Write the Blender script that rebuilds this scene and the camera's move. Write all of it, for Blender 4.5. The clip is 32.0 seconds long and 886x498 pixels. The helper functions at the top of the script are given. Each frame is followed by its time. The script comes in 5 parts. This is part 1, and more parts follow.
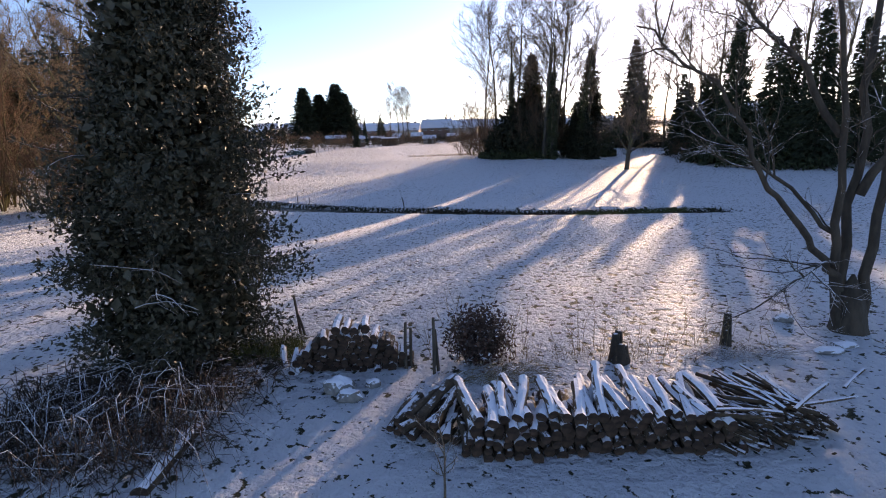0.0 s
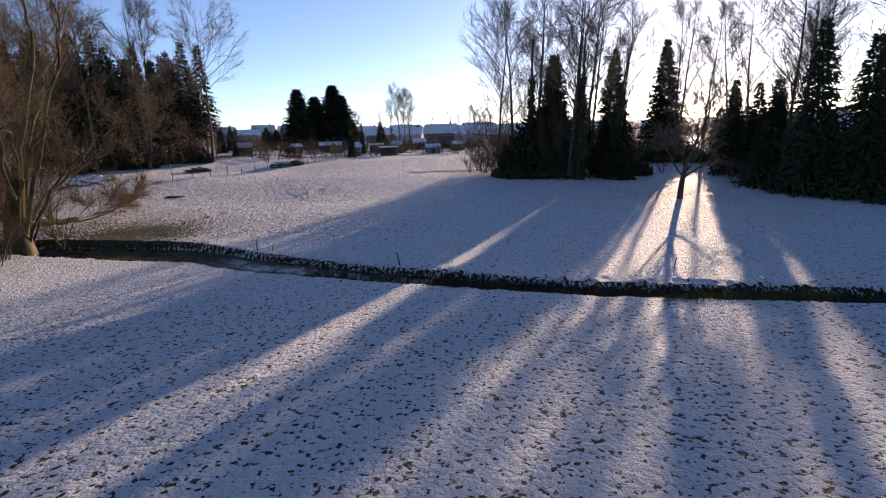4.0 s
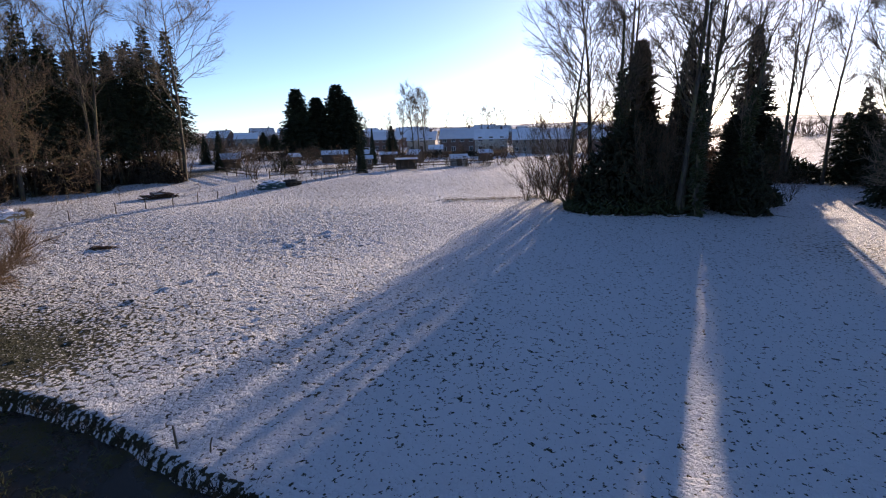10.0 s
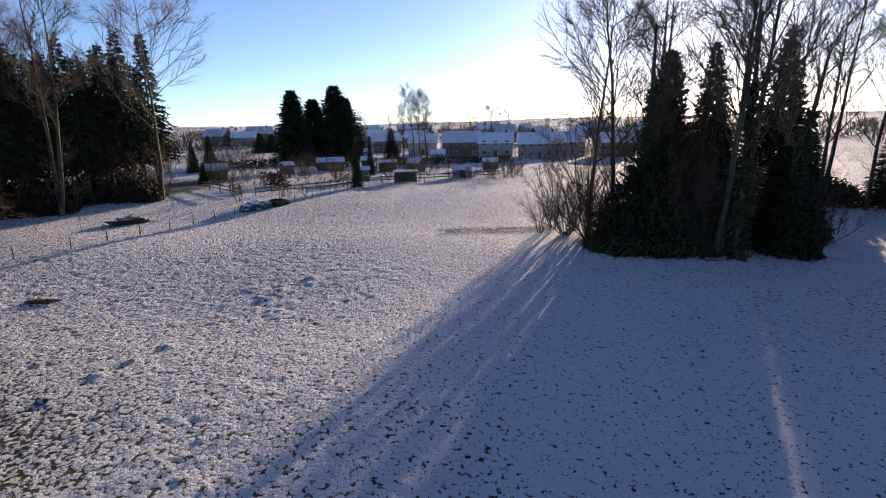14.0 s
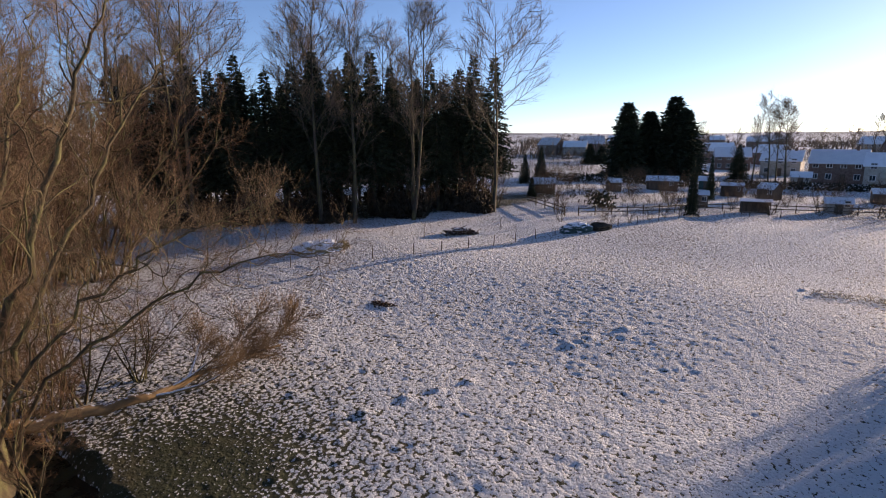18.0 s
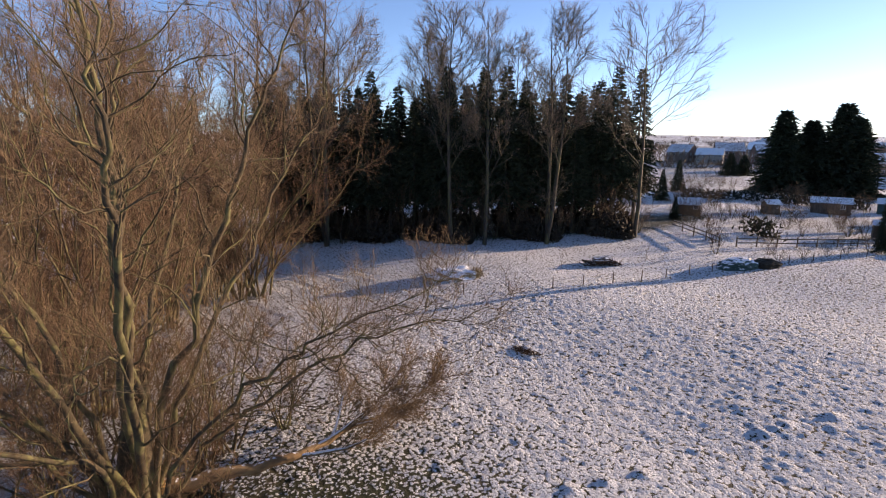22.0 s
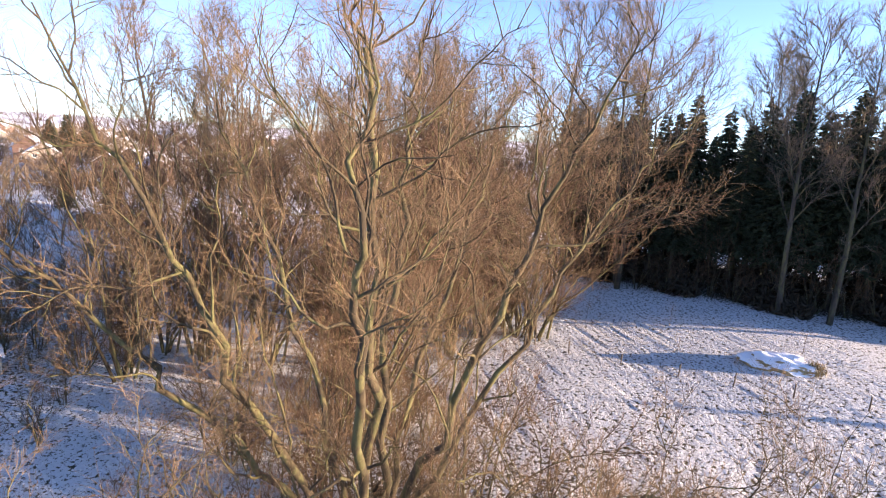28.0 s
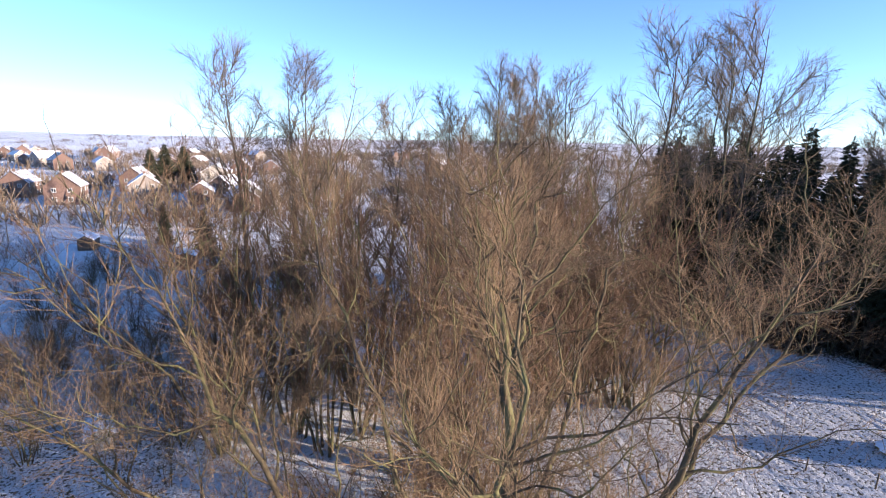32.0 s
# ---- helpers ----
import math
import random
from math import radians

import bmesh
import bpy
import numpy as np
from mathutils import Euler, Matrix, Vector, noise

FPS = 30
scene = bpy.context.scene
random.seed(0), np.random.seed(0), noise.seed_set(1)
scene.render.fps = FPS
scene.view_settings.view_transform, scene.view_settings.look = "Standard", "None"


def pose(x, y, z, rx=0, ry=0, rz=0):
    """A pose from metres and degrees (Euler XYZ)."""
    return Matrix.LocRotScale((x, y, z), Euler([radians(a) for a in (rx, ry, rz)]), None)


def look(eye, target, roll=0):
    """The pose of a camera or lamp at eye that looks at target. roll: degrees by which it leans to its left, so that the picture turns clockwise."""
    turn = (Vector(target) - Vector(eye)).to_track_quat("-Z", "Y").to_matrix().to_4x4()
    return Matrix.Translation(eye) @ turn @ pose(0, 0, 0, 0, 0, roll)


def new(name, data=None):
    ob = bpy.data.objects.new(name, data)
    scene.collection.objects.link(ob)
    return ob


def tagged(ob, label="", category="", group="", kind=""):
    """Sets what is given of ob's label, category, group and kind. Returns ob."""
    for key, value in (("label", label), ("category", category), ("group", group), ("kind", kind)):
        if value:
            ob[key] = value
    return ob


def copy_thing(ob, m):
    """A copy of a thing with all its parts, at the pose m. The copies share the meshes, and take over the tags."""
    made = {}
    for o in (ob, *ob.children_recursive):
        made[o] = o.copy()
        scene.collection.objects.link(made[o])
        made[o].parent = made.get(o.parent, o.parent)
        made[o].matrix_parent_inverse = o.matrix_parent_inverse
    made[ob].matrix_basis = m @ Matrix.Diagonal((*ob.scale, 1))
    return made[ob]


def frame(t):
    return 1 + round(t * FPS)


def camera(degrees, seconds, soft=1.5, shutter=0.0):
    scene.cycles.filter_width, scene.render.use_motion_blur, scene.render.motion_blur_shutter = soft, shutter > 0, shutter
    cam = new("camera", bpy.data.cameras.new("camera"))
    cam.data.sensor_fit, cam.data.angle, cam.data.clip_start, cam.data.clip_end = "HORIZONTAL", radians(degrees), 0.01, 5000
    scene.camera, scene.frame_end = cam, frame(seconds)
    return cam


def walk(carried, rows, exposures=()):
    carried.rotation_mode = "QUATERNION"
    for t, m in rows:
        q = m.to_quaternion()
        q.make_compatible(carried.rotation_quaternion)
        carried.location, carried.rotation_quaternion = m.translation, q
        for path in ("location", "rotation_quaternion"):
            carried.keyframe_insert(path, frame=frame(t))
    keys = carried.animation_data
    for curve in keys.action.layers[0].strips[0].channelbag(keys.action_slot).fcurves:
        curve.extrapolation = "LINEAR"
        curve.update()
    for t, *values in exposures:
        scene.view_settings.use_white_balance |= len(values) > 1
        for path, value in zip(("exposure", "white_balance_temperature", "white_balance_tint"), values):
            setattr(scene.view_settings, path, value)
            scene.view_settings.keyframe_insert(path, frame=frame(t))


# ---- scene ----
cam = camera(78.8, 32.0, soft=1.1)
PATH = [
    (0.0, pose(0.12, -0.31, 4.64, 77.84, 2.16, -0.34)),
    (0.5, pose(0.59, 0.96, 4.58, 77.82, 2.04, -0.14)),
    (1.0, pose(1.00, 2.40, 4.60, 77.73, 1.67, 0.24)),
    (1.5, pose(1.25, 3.89, 4.84, 77.84, 1.72, -0.82)),
    (2.0, pose(1.25, 5.52, 5.24, 77.87, 1.89, -0.46)),
    (2.5, pose(1.07, 7.32, 5.56, 77.90, 1.91, -0.23)),
    (3.0, pose(0.73, 9.16, 5.81, 77.93, 1.84, -0.09)),
    (3.5, pose(0.25, 10.92, 6.02, 77.94, 1.75, -0.07)),
    (4.0, pose(-0.31, 12.66, 6.22, 77.94, 1.65, -0.07)),
    (4.5, pose(-0.82, 14.30, 6.41, 77.90, 1.62, -0.04)),
    (5.0, pose(-1.28, 15.99, 6.59, 77.88, 1.54, -0.01)),
    (5.5, pose(-1.70, 17.71, 6.74, 77.87, 1.47, 0.02)),
    (6.0, pose(-2.11, 19.46, 6.88, 77.87, 1.41, 0.05)),
    (6.5, pose(-2.51, 21.22, 7.01, 77.88, 1.41, 0.08)),
    (7.0, pose(-2.92, 22.99, 7.13, 77.89, 1.50, 0.11)),
    (7.5, pose(-3.36, 24.86, 7.22, 77.91, 1.53, 0.12)),
    (8.0, pose(-3.79, 26.83, 7.28, 77.93, 1.50, 0.11)),
    (8.5, pose(-4.13, 28.67, 7.34, 77.99, 1.44, 0.13)),
    (9.0, pose(-4.34, 30.30, 7.45, 77.99, 1.49, 0.19)),
    (9.5, pose(-4.44, 31.73, 7.60, 77.91, 1.66, 0.37)),
    (10.0, pose(-4.71, 33.31, 7.64, 78.03, 1.67, 0.20)),
    (10.5, pose(-4.91, 34.74, 7.79, 78.01, 1.65, -0.05)),
    (11.0, pose(-5.03, 36.08, 8.05, 77.93, 1.53, -0.17)),
    (11.5, pose(-5.11, 37.27, 8.31, 77.91, 1.37, -0.21)),
    (12.0, pose(-5.16, 38.26, 8.56, 77.87, 1.33, -0.25)),
    (12.5, pose(-5.17, 39.04, 8.86, 77.76, 1.35, -0.27)),
    (13.0, pose(-5.18, 39.67, 9.21, 77.72, 1.12, -0.38)),
    (13.5, pose(-5.04, 40.08, 9.61, 77.64, 1.12, -0.33)),
    (14.0, pose(-4.66, 40.21, 10.07, 77.45, 1.38, 0.44)),
    (14.5, pose(-4.19, 40.25, 10.53, 77.26, 1.71, 2.04)),
    (15.0, pose(-3.79, 40.36, 10.92, 77.18, 1.97, 4.61)),
    (15.5, pose(-3.60, 40.73, 11.18, 77.32, 1.97, 8.28)),
    (16.0, pose(-3.78, 41.53, 11.23, 77.78, 1.56, 13.16)),
    (16.5, pose(-3.98, 42.32, 11.30, 77.92, 1.32, 19.16)),
    (17.0, pose(-4.62, 43.21, 11.23, 78.35, 1.10, 24.65)),
    (17.5, pose(-5.37, 43.80, 11.27, 78.65, 0.70, 29.56)),
    (18.0, pose(-6.00, 43.89, 11.57, 78.60, 0.14, 33.91)),
    (18.5, pose(-6.54, 43.75, 11.97, 78.48, -0.70, 37.71)),
    (19.0, pose(-7.01, 43.82, 12.28, 78.50, -0.98, 40.77)),
    (19.5, pose(-7.47, 44.05, 12.53, 78.54, -0.91, 42.87)),
    (20.0, pose(-7.96, 44.28, 12.76, 78.56, -0.80, 43.87)),
    (20.5, pose(-8.47, 44.47, 12.97, 78.55, -0.65, 44.45)),
    (21.0, pose(-9.01, 44.63, 13.16, 78.62, -0.52, 44.84)),
    (21.5, pose(-9.58, 44.80, 13.34, 78.62, -0.42, 45.32)),
    (22.0, pose(-10.29, 45.00, 13.52, 78.62, -0.39, 45.58)),
    (22.5, pose(-11.23, 45.23, 13.70, 78.59, -0.49, 45.44)),
    (23.0, pose(-12.18, 45.47, 13.87, 78.60, -0.68, 45.15)),
    (23.5, pose(-12.79, 45.68, 14.03, 78.65, -0.65, 45.50)),
    (24.0, pose(-13.18, 45.90, 14.18, 78.75, -0.68, 46.98)),
    (24.5, pose(-13.39, 46.13, 14.32, 78.89, -0.95, 50.11)),
    (25.0, pose(-13.49, 46.34, 14.46, 78.90, -1.40, 53.79)),
    (25.5, pose(-13.46, 46.55, 14.59, 78.89, -1.74, 57.69)),
    (26.0, pose(-13.52, 46.76, 14.68, 78.94, -2.07, 61.43)),
    (26.5, pose(-13.67, 46.94, 14.75, 79.00, -2.40, 65.09)),
    (27.0, pose(-13.94, 47.10, 14.84, 79.05, -2.73, 68.78)),
    (27.5, pose(-14.33, 47.21, 14.97, 79.04, -3.06, 72.57)),
    (28.0, pose(-14.87, 47.27, 15.17, 78.94, -3.40, 76.56)),
    (28.5, pose(-15.79, 47.31, 15.47, 79.02, -3.13, 80.72)),
    (29.0, pose(-16.54, 47.34, 15.93, 79.12, -2.48, 82.39)),
    (29.5, pose(-17.58, 47.32, 16.44, 79.21, -2.40, 83.03)),
    (30.0, pose(-18.37, 47.25, 16.96, 79.09, -2.69, 82.92)),
    (30.5, pose(-18.51, 47.10, 17.40, 79.20, -1.82, 83.46)),
    (31.0, pose(-17.78, 46.74, 17.84, 79.64, -2.05, 83.60)),
    (31.5, pose(-17.38, 46.49, 18.58, 79.48, -1.67, 83.71)),
    (32.0, pose(-17.30, 46.32, 19.45, 79.13, -1.14, 83.88)),
]
# time, stops, white balance in kelvin, tint
EXPOSURES = [(0, 1.3, 8150, 25), (4, 0.65, 7500, 24), (9, 0.7, 6900, 22), (13, 0.65, 7100, 22), (17, 0.6, 7300, 22), (21, 1.0, 7450, 22), (25, 1.3, 7500, 23),
             (28, 2.0, 7100, 22), (30, 1.85, 6500, 20), (32, 1.5, 6150, 18)]
walk(cam, PATH, exposures=EXPOSURES)

# ---------------------------------------------------------------- sky and sun
SUN_AZ, SUN_EL = radians(25.6), radians(9.3)
world = bpy.data.worlds.new("sky")
scene.world = world
world.use_nodes = True
wn = world.node_tree.nodes
sky = wn.new("ShaderNodeTexSky")
sky.sky_type = "NISHITA"
sky.sun_disc = False
sky.sun_elevation, sky.sun_rotation = SUN_EL, SUN_AZ
sky.altitude = 800
sky.air_density, sky.dust_density, sky.ozone_density = 0.64, 0.35, 2.9
wn["Background"].inputs[1].default_value = 0.15
world.node_tree.links.new(sky.outputs[0], wn["Background"].inputs[0])

sun_data = bpy.data.lights.new("sun", "SUN")
sun_data.energy, sun_data.angle, sun_data.color = 5.0, radians(0.55), (1.0, 0.83, 0.63)
sun = new("sun", sun_data)
sun.matrix_world = look((math.sin(SUN_AZ) * math.cos(SUN_EL), math.cos(SUN_AZ) * math.cos(SUN_EL), math.sin(SUN_EL)), (0, 0, 0))


# ---------------------------------------------------------------- materials
class Nodes:
    """A small builder for node materials."""

    def __init__(self, name):
        self.mat = bpy.data.materials.new(name)
        self.mat.use_nodes = True
        self.tree = self.mat.node_tree
        self.bsdf = self.tree.nodes["Principled BSDF"]

    def node(self, kind, **inputs):
        n = self.tree.nodes.new("ShaderNode" + kind)
        for key, value in inputs.items():
            self.put(n, key, value)
        return n

    def put(self, n, key, value):
        socket = n.inputs[int(key[1:])] if key[0] == "i" and key[1:].isdigit() else n.inputs[key.replace("_", " ")]
        if isinstance(value, bpy.types.NodeSocket):
            self.tree.links.new(value, socket)
        else:
            socket.default_value = value

    def noise(self, scale, detail=3.0, rough=0.55, where=None):
        n = self.node("TexNoise", Scale=scale, Detail=detail, Roughness=rough)
        if where is not None:
            self.put(n, "Vector", where)
        return n.outputs[0]

    def ramp(self, value, low, high):
        n = self.node("MapRange", i0=value, i1=low, i2=high)
        n.interpolation_type = "SMOOTHSTEP"
        return n.outputs[0]

    def mix(self, factor, a, b):
        n = self.tree.nodes.new("ShaderNodeMix")
        n.data_type = "RGBA"
        for socket, value in ((n.inputs[0], factor), (n.inputs[6], a), (n.inputs[7], b)):
            if isinstance(value, bpy.types.NodeSocket):
                self.tree.links.new(value, socket)
            else:
                socket.default_value = (*value, 1) if isinstance(value, tuple) else value
        return n.outputs[2]

    def math(self, op, a, b=0.0):
        n = self.node("Math", i0=a, i1=b)
        n.operation = op
        return n.outputs[0]

    def bump(self, height, strength, distance):
        n = self.node("Bump", Strength=strength, Distance=distance, Height=height)
        self.put(self.bsdf, "Normal", n.outputs[0])

    def finish(self, colour, rough=0.85, spec=0.3):
        self.put(self.bsdf, "Base_Color", colour if isinstance(colour, bpy.types.NodeSocket) else (*colour, 1))
        self.put(self.bsdf, "Roughness", rough)
        self.put(self.bsdf, "Specular_IOR_Level", spec)
        return self.mat


def plain(name, dark, light, scale=6.0, rough=0.85, bump=0.3, dist=0.02, spec=0.3, snow=0.0, moss=None, stretch=None):
    """Two-tone material with grain and relief; snow: share of the upward faces that carry snow; moss: a colour that grows in patches."""
    b = Nodes(name)
    geo = b.node("NewGeometry")
    where = b.node("TexCoord").outputs["Object"]
    if stretch:
        m = b.node("Mapping", Vector=where, Scale=stretch)
        where = m.outputs[0]
    big, fine = b.noise(scale * 0.22, 2.0, 0.6, where), b.noise(scale, 5.0, 0.6, where)
    tone = b.math("ADD", b.math("MULTIPLY", big, 0.55), b.math("MULTIPLY", fine, 0.45))
    colour = b.mix(b.ramp(tone, 0.32, 0.68), dark, light)
    rnd = b.node("ObjectInfo").outputs["Random"]
    colour = b.mix(b.math("MULTIPLY", rnd, 0.35), colour, tuple(c * 0.55 for c in dark))
    if moss:
        patch = b.noise(scale * 0.35, 3.0, 0.6, where)
        colour = b.mix(b.ramp(patch, 0.46, 0.6), colour, moss)
    if snow:
        up = b.node("SeparateXYZ", Vector=geo.outputs["Normal"]).outputs[2]
        lie = b.math("ADD", up, b.math("MULTIPLY", b.math("SUBTRACT", b.noise(5.0, 4.0, 0.6, geo.outputs["Position"]), 0.5), 1.5))
        colour = b.mix(b.ramp(lie, 1.02 - snow, 1.2 - snow), colour, (0.82, 0.84, 0.88))
    b.bump(fine, bump, dist)
    return b.finish(colour, rough, spec)


def snow_ground():
    b = Nodes("snowy_grass")
    pos = b.node("NewGeometry").outputs["Position"]
    cover = b.node("Attribute")
    cover.attribute_name = "cover"
    cover = cover.outputs["Fac"]
    tuft, blade, patch = b.noise(6.2, 3.0, 0.62, pos), b.noise(17.0, 3.0, 0.65, pos), b.noise(0.33, 3.0, 0.6, pos)
    fine = b.noise(60.0, 2.0, 0.6, pos)
    shift = b.node("VectorMath", i0=b.node("TexNoise", Vector=pos, Scale=5.0).outputs[1], i1=(0.3, 0.3, 0.3))
    shift.operation = "MULTIPLY"
    bent = b.node("VectorMath", i0=pos, i1=shift.outputs[0]).outputs[0]

    def cells(scale):
        n = b.node("TexVoronoi", Scale=scale, Vector=bent)
        n.voronoi_dimensions = "2D"
        return n

    # uneven clumps with small gaps between them
    crease = cells(4.7).outputs["Distance"]
    gaps = b.math("ADD", b.math("MULTIPLY", tuft, 0.34), b.math("MULTIPLY", blade, 0.28))
    gaps = b.math("ADD", gaps, b.math("MULTIPLY", crease, 0.32))
    gaps = b.math("ADD", gaps, b.math("MULTIPLY", b.math("SUBTRACT", patch, 0.5), 0.10))
    # cover 1: closed snow, 0: bare turf
    level = b.node("MapRange", i0=cover, i1=0.0, i2=1.0, i3=0.31, i4=0.61).outputs[0]
    bare = b.ramp(b.math("SUBTRACT", gaps, level), -0.012, 0.03)
    # single tufts that pierce the snow
    spot = cells(5.0)
    reach = b.node("Attribute")
    reach.attribute_name = "tuft_size"
    size = b.node("SeparateColor", i0=spot.outputs["Color"]).outputs[0]
    dots = b.ramp(b.math("SUBTRACT", b.math("MULTIPLY", b.math("POWER", size, 2.6), reach.outputs["Fac"]), spot.outputs["Distance"]), -0.02, 0.08)
    bare = b.math("MAXIMUM", bare, dots)
    turf = b.mix(b.ramp(blade, 0.35, 0.65), (0.016, 0.019, 0.008), (0.068, 0.064, 0.029))
    turf = b.mix(b.ramp(patch, 0.5, 0.7), turf, (0.085, 0.066, 0.036))
    green = b.node("Attribute")
    green.attribute_name = "green"
    turf = b.mix(b.math("MULTIPLY", green.outputs["Fac"], 0.45), turf, (0.045, 0.060, 0.016))
    white = b.mix(fine, (0.84, 0.86, 0.90), (0.93, 0.94, 0.96))
    colour = b.mix(bare, white, turf)
    height = b.math("ADD", b.math("MULTIPLY", gaps, -1.0), b.math("MULTIPLY", fine, 0.10))
    b.bump(height, 1.0, 0.55)
    return b.finish(colour, 0.75, 0.25)


def water_material():
    b = Nodes("murky_water")
    pos = b.node("NewGeometry").outputs["Position"]
    weed = b.ramp(b.noise(0.7, 4.0, 0.65, pos), 0.48, 0.62)
    fine = b.noise(9.0, 4.0, 0.6, pos)
    weed = b.math("MULTIPLY", weed, b.ramp(fine, 0.3, 0.6))
    colour = b.mix(weed, (0.016, 0.013, 0.008), (0.066, 0.056, 0.022))
    b.put(b.bsdf, "Roughness", 0.1)
    b.bump(fine, 0.15, 0.02)
    return b.finish(colour, b.node("MapRange", i0=weed, i1=0.0, i2=1.0, i3=0.25, i4=0.75).outputs[0], 0.16)


SNOW = plain("fresh_snow", (0.80, 0.82, 0.86), (0.90, 0.91, 0.93), 5.0, 0.7, 0.5, 0.03)
GROUND = snow_ground()
WATER = water_material()
BARK_GREY = plain("grey_poplar_bark", (0.032, 0.026, 0.020), (0.10, 0.082, 0.064), 7.0, stretch=(1, 1, 0.3), bump=0.6, moss=(0.10, 0.092, 0.045))
TWIG_GREY = plain("grey_brown_twigs", (0.10, 0.075, 0.055), (0.22, 0.17, 0.125), 2.0)
BARK_WILLOW = plain("lichened_willow_bark", (0.035, 0.026, 0.016), (0.105, 0.08, 0.044), 6.0, stretch=(1, 1, 0.35), bump=0.9, dist=0.04, moss=(0.125, 0.115, 0.048))
TWIG_WILLOW = plain("ochre_willow_twigs", (0.12, 0.078, 0.043), (0.27, 0.182, 0.104), 1.5)
TWIG_RUST = plain("rust_brown_twigs", (0.072, 0.040, 0.023), (0.17, 0.098, 0.056), 1.2)
BARK_DARK = plain("dark_garden_bark", (0.032, 0.025, 0.018), (0.105, 0.08, 0.056), 9.0, stretch=(1, 1, 0.35), bump=1.0, dist=0.05, snow=0.28)
TWIG_SNOW = plain("snow_dusted_twigs", (0.12, 0.085, 0.055), (0.26, 0.2, 0.14), 3.0, snow=0.5)
NEEDLES = plain("spruce_needles", (0.016, 0.024, 0.012), (0.052, 0.064, 0.03), 3.0, bump=0.5, dist=0.05)
YEW = plain("dark_cypress_foliage", (0.012, 0.014, 0.006), (0.036, 0.036, 0.015), 3.0, bump=0.5, dist=0.05)
IVY = plain("ivy_foliage", (0.016, 0.024, 0.008), (0.05, 0.058, 0.018), 3.0, rough=0.5)
HOLLY = plain("glossy_holly_leaves", (0.034, 0.033, 0.019), (0.115, 0.10, 0.06), 4.0, rough=0.5, spec=0.3, bump=0.1)
LOG_BARK = plain("log_bark_with_snow", (0.065, 0.042, 0.026), (0.19, 0.125, 0.075), 14.0, bump=0.8, snow=0.52)
LOG_CUT = plain("weathered_log_end", (0.026, 0.015, 0.010), (0.11, 0.062, 0.04), 18.0, bump=0.3)
FRESH_WOOD = plain("splintered_fresh_wood", (0.42, 0.22, 0.07), (0.65, 0.42, 0.18), 12.0, bump=0.6)
BRAMBLE = plain("dark_bramble_canes", (0.03, 0.019, 0.013), (0.11, 0.066, 0.045), 6.0, snow=0.08)
DEAD_GRASS = plain("straw_coloured_stalks", (0.20, 0.145, 0.07), (0.42, 0.33, 0.18), 5.0, snow=0.25)
GRASS = plain("green_grass_blades", (0.045, 0.06, 0.016), (0.13, 0.14, 0.04), 5.0)
POST = plain("weathered_post_wood", (0.07, 0.055, 0.04), (0.19, 0.15, 0.11), 16.0, stretch=(1, 1, 0.2), bump=0.5, snow=0.15)
STONE = plain("snow_covered_stone", (0.14, 0.13, 0.12), (0.32, 0.30, 0.27), 8.0, snow=0.5)
# dark brown of the soil heap, also used for the tangles in the wood
SOIL = plain("dark_soil_and_tangle", (0.02, 0.015, 0.01), (0.06, 0.045, 0.028), 5.0, bump=0.9, dist=0.05)
HAY = plain("snow_covered_hay", (0.22, 0.16, 0.08), (0.42, 0.33, 0.18), 9.0, snow=0.9, bump=0.8, dist=0.05)
BRICK = plain("red_brick_wall", (0.12, 0.072, 0.056), (0.23, 0.15, 0.12), 10.0)
RENDER_WHITE = plain("pale_rendered_wall", (0.34, 0.30, 0.25), (0.52, 0.47, 0.40), 4.0)
RENDER_GREY = plain("grey_brick_wall", (0.24, 0.2, 0.17), (0.38, 0.33, 0.28), 8.0)
ROOF_SNOW = plain("snow_covered_roof", (0.74, 0.77, 0.82), (0.88, 0.9, 0.93), 3.0, bump=0.3)
ROOF_TILE = plain("dark_roof_tiles", (0.06, 0.05, 0.05), (0.14, 0.11, 0.10), 8.0, snow=0.35)
SHED_WOOD = plain("brown_shed_boards", (0.06, 0.042, 0.03), (0.17, 0.12, 0.085), 9.0, stretch=(1, 1, 0.15))
FRAME = plain("white_window_frame", (0.62, 0.62, 0.6), (0.78, 0.78, 0.76), 5.0)
GLASS = plain("dark_window_glass", (0.02, 0.025, 0.03), (0.04, 0.05, 0.06), 2.0, rough=0.06, spec=0.5, bump=0.0)
WIRE = plain("galvanised_wire", (0.2, 0.2, 0.2), (0.34, 0.34, 0.33), 20.0, rough=0.45)
TARP = plain("dark_green_tarpaulin", (0.02, 0.05, 0.045), (0.05, 0.11, 0.1), 5.0, rough=0.5, snow=0.35)


# ---------------------------------------------------------------- shape helpers
def smooth(a, b, v):
    t = np.clip((v - a) / (b - a), 0.0, 1.0)
    return t * t * (3 - 2 * t)


def value_noise(x, y, seed=0.0):
    xi, yi = np.floor(x), np.floor(y)
    fx, fy = x - xi, y - yi
    fx, fy = fx * fx * (3 - 2 * fx), fy * fy * (3 - 2 * fy)

    def cell(i, j):
        v = np.sin(i * 127.1 + j * 311.7 + seed * 74.7) * 43758.5453
        return v - np.floor(v)

    return (cell(xi, yi) * (1 - fx) + cell(xi + 1, yi) * fx) * (1 - fy) + (cell(xi, yi + 1) * (1 - fx) + cell(xi + 1, yi + 1) * fx) * fy


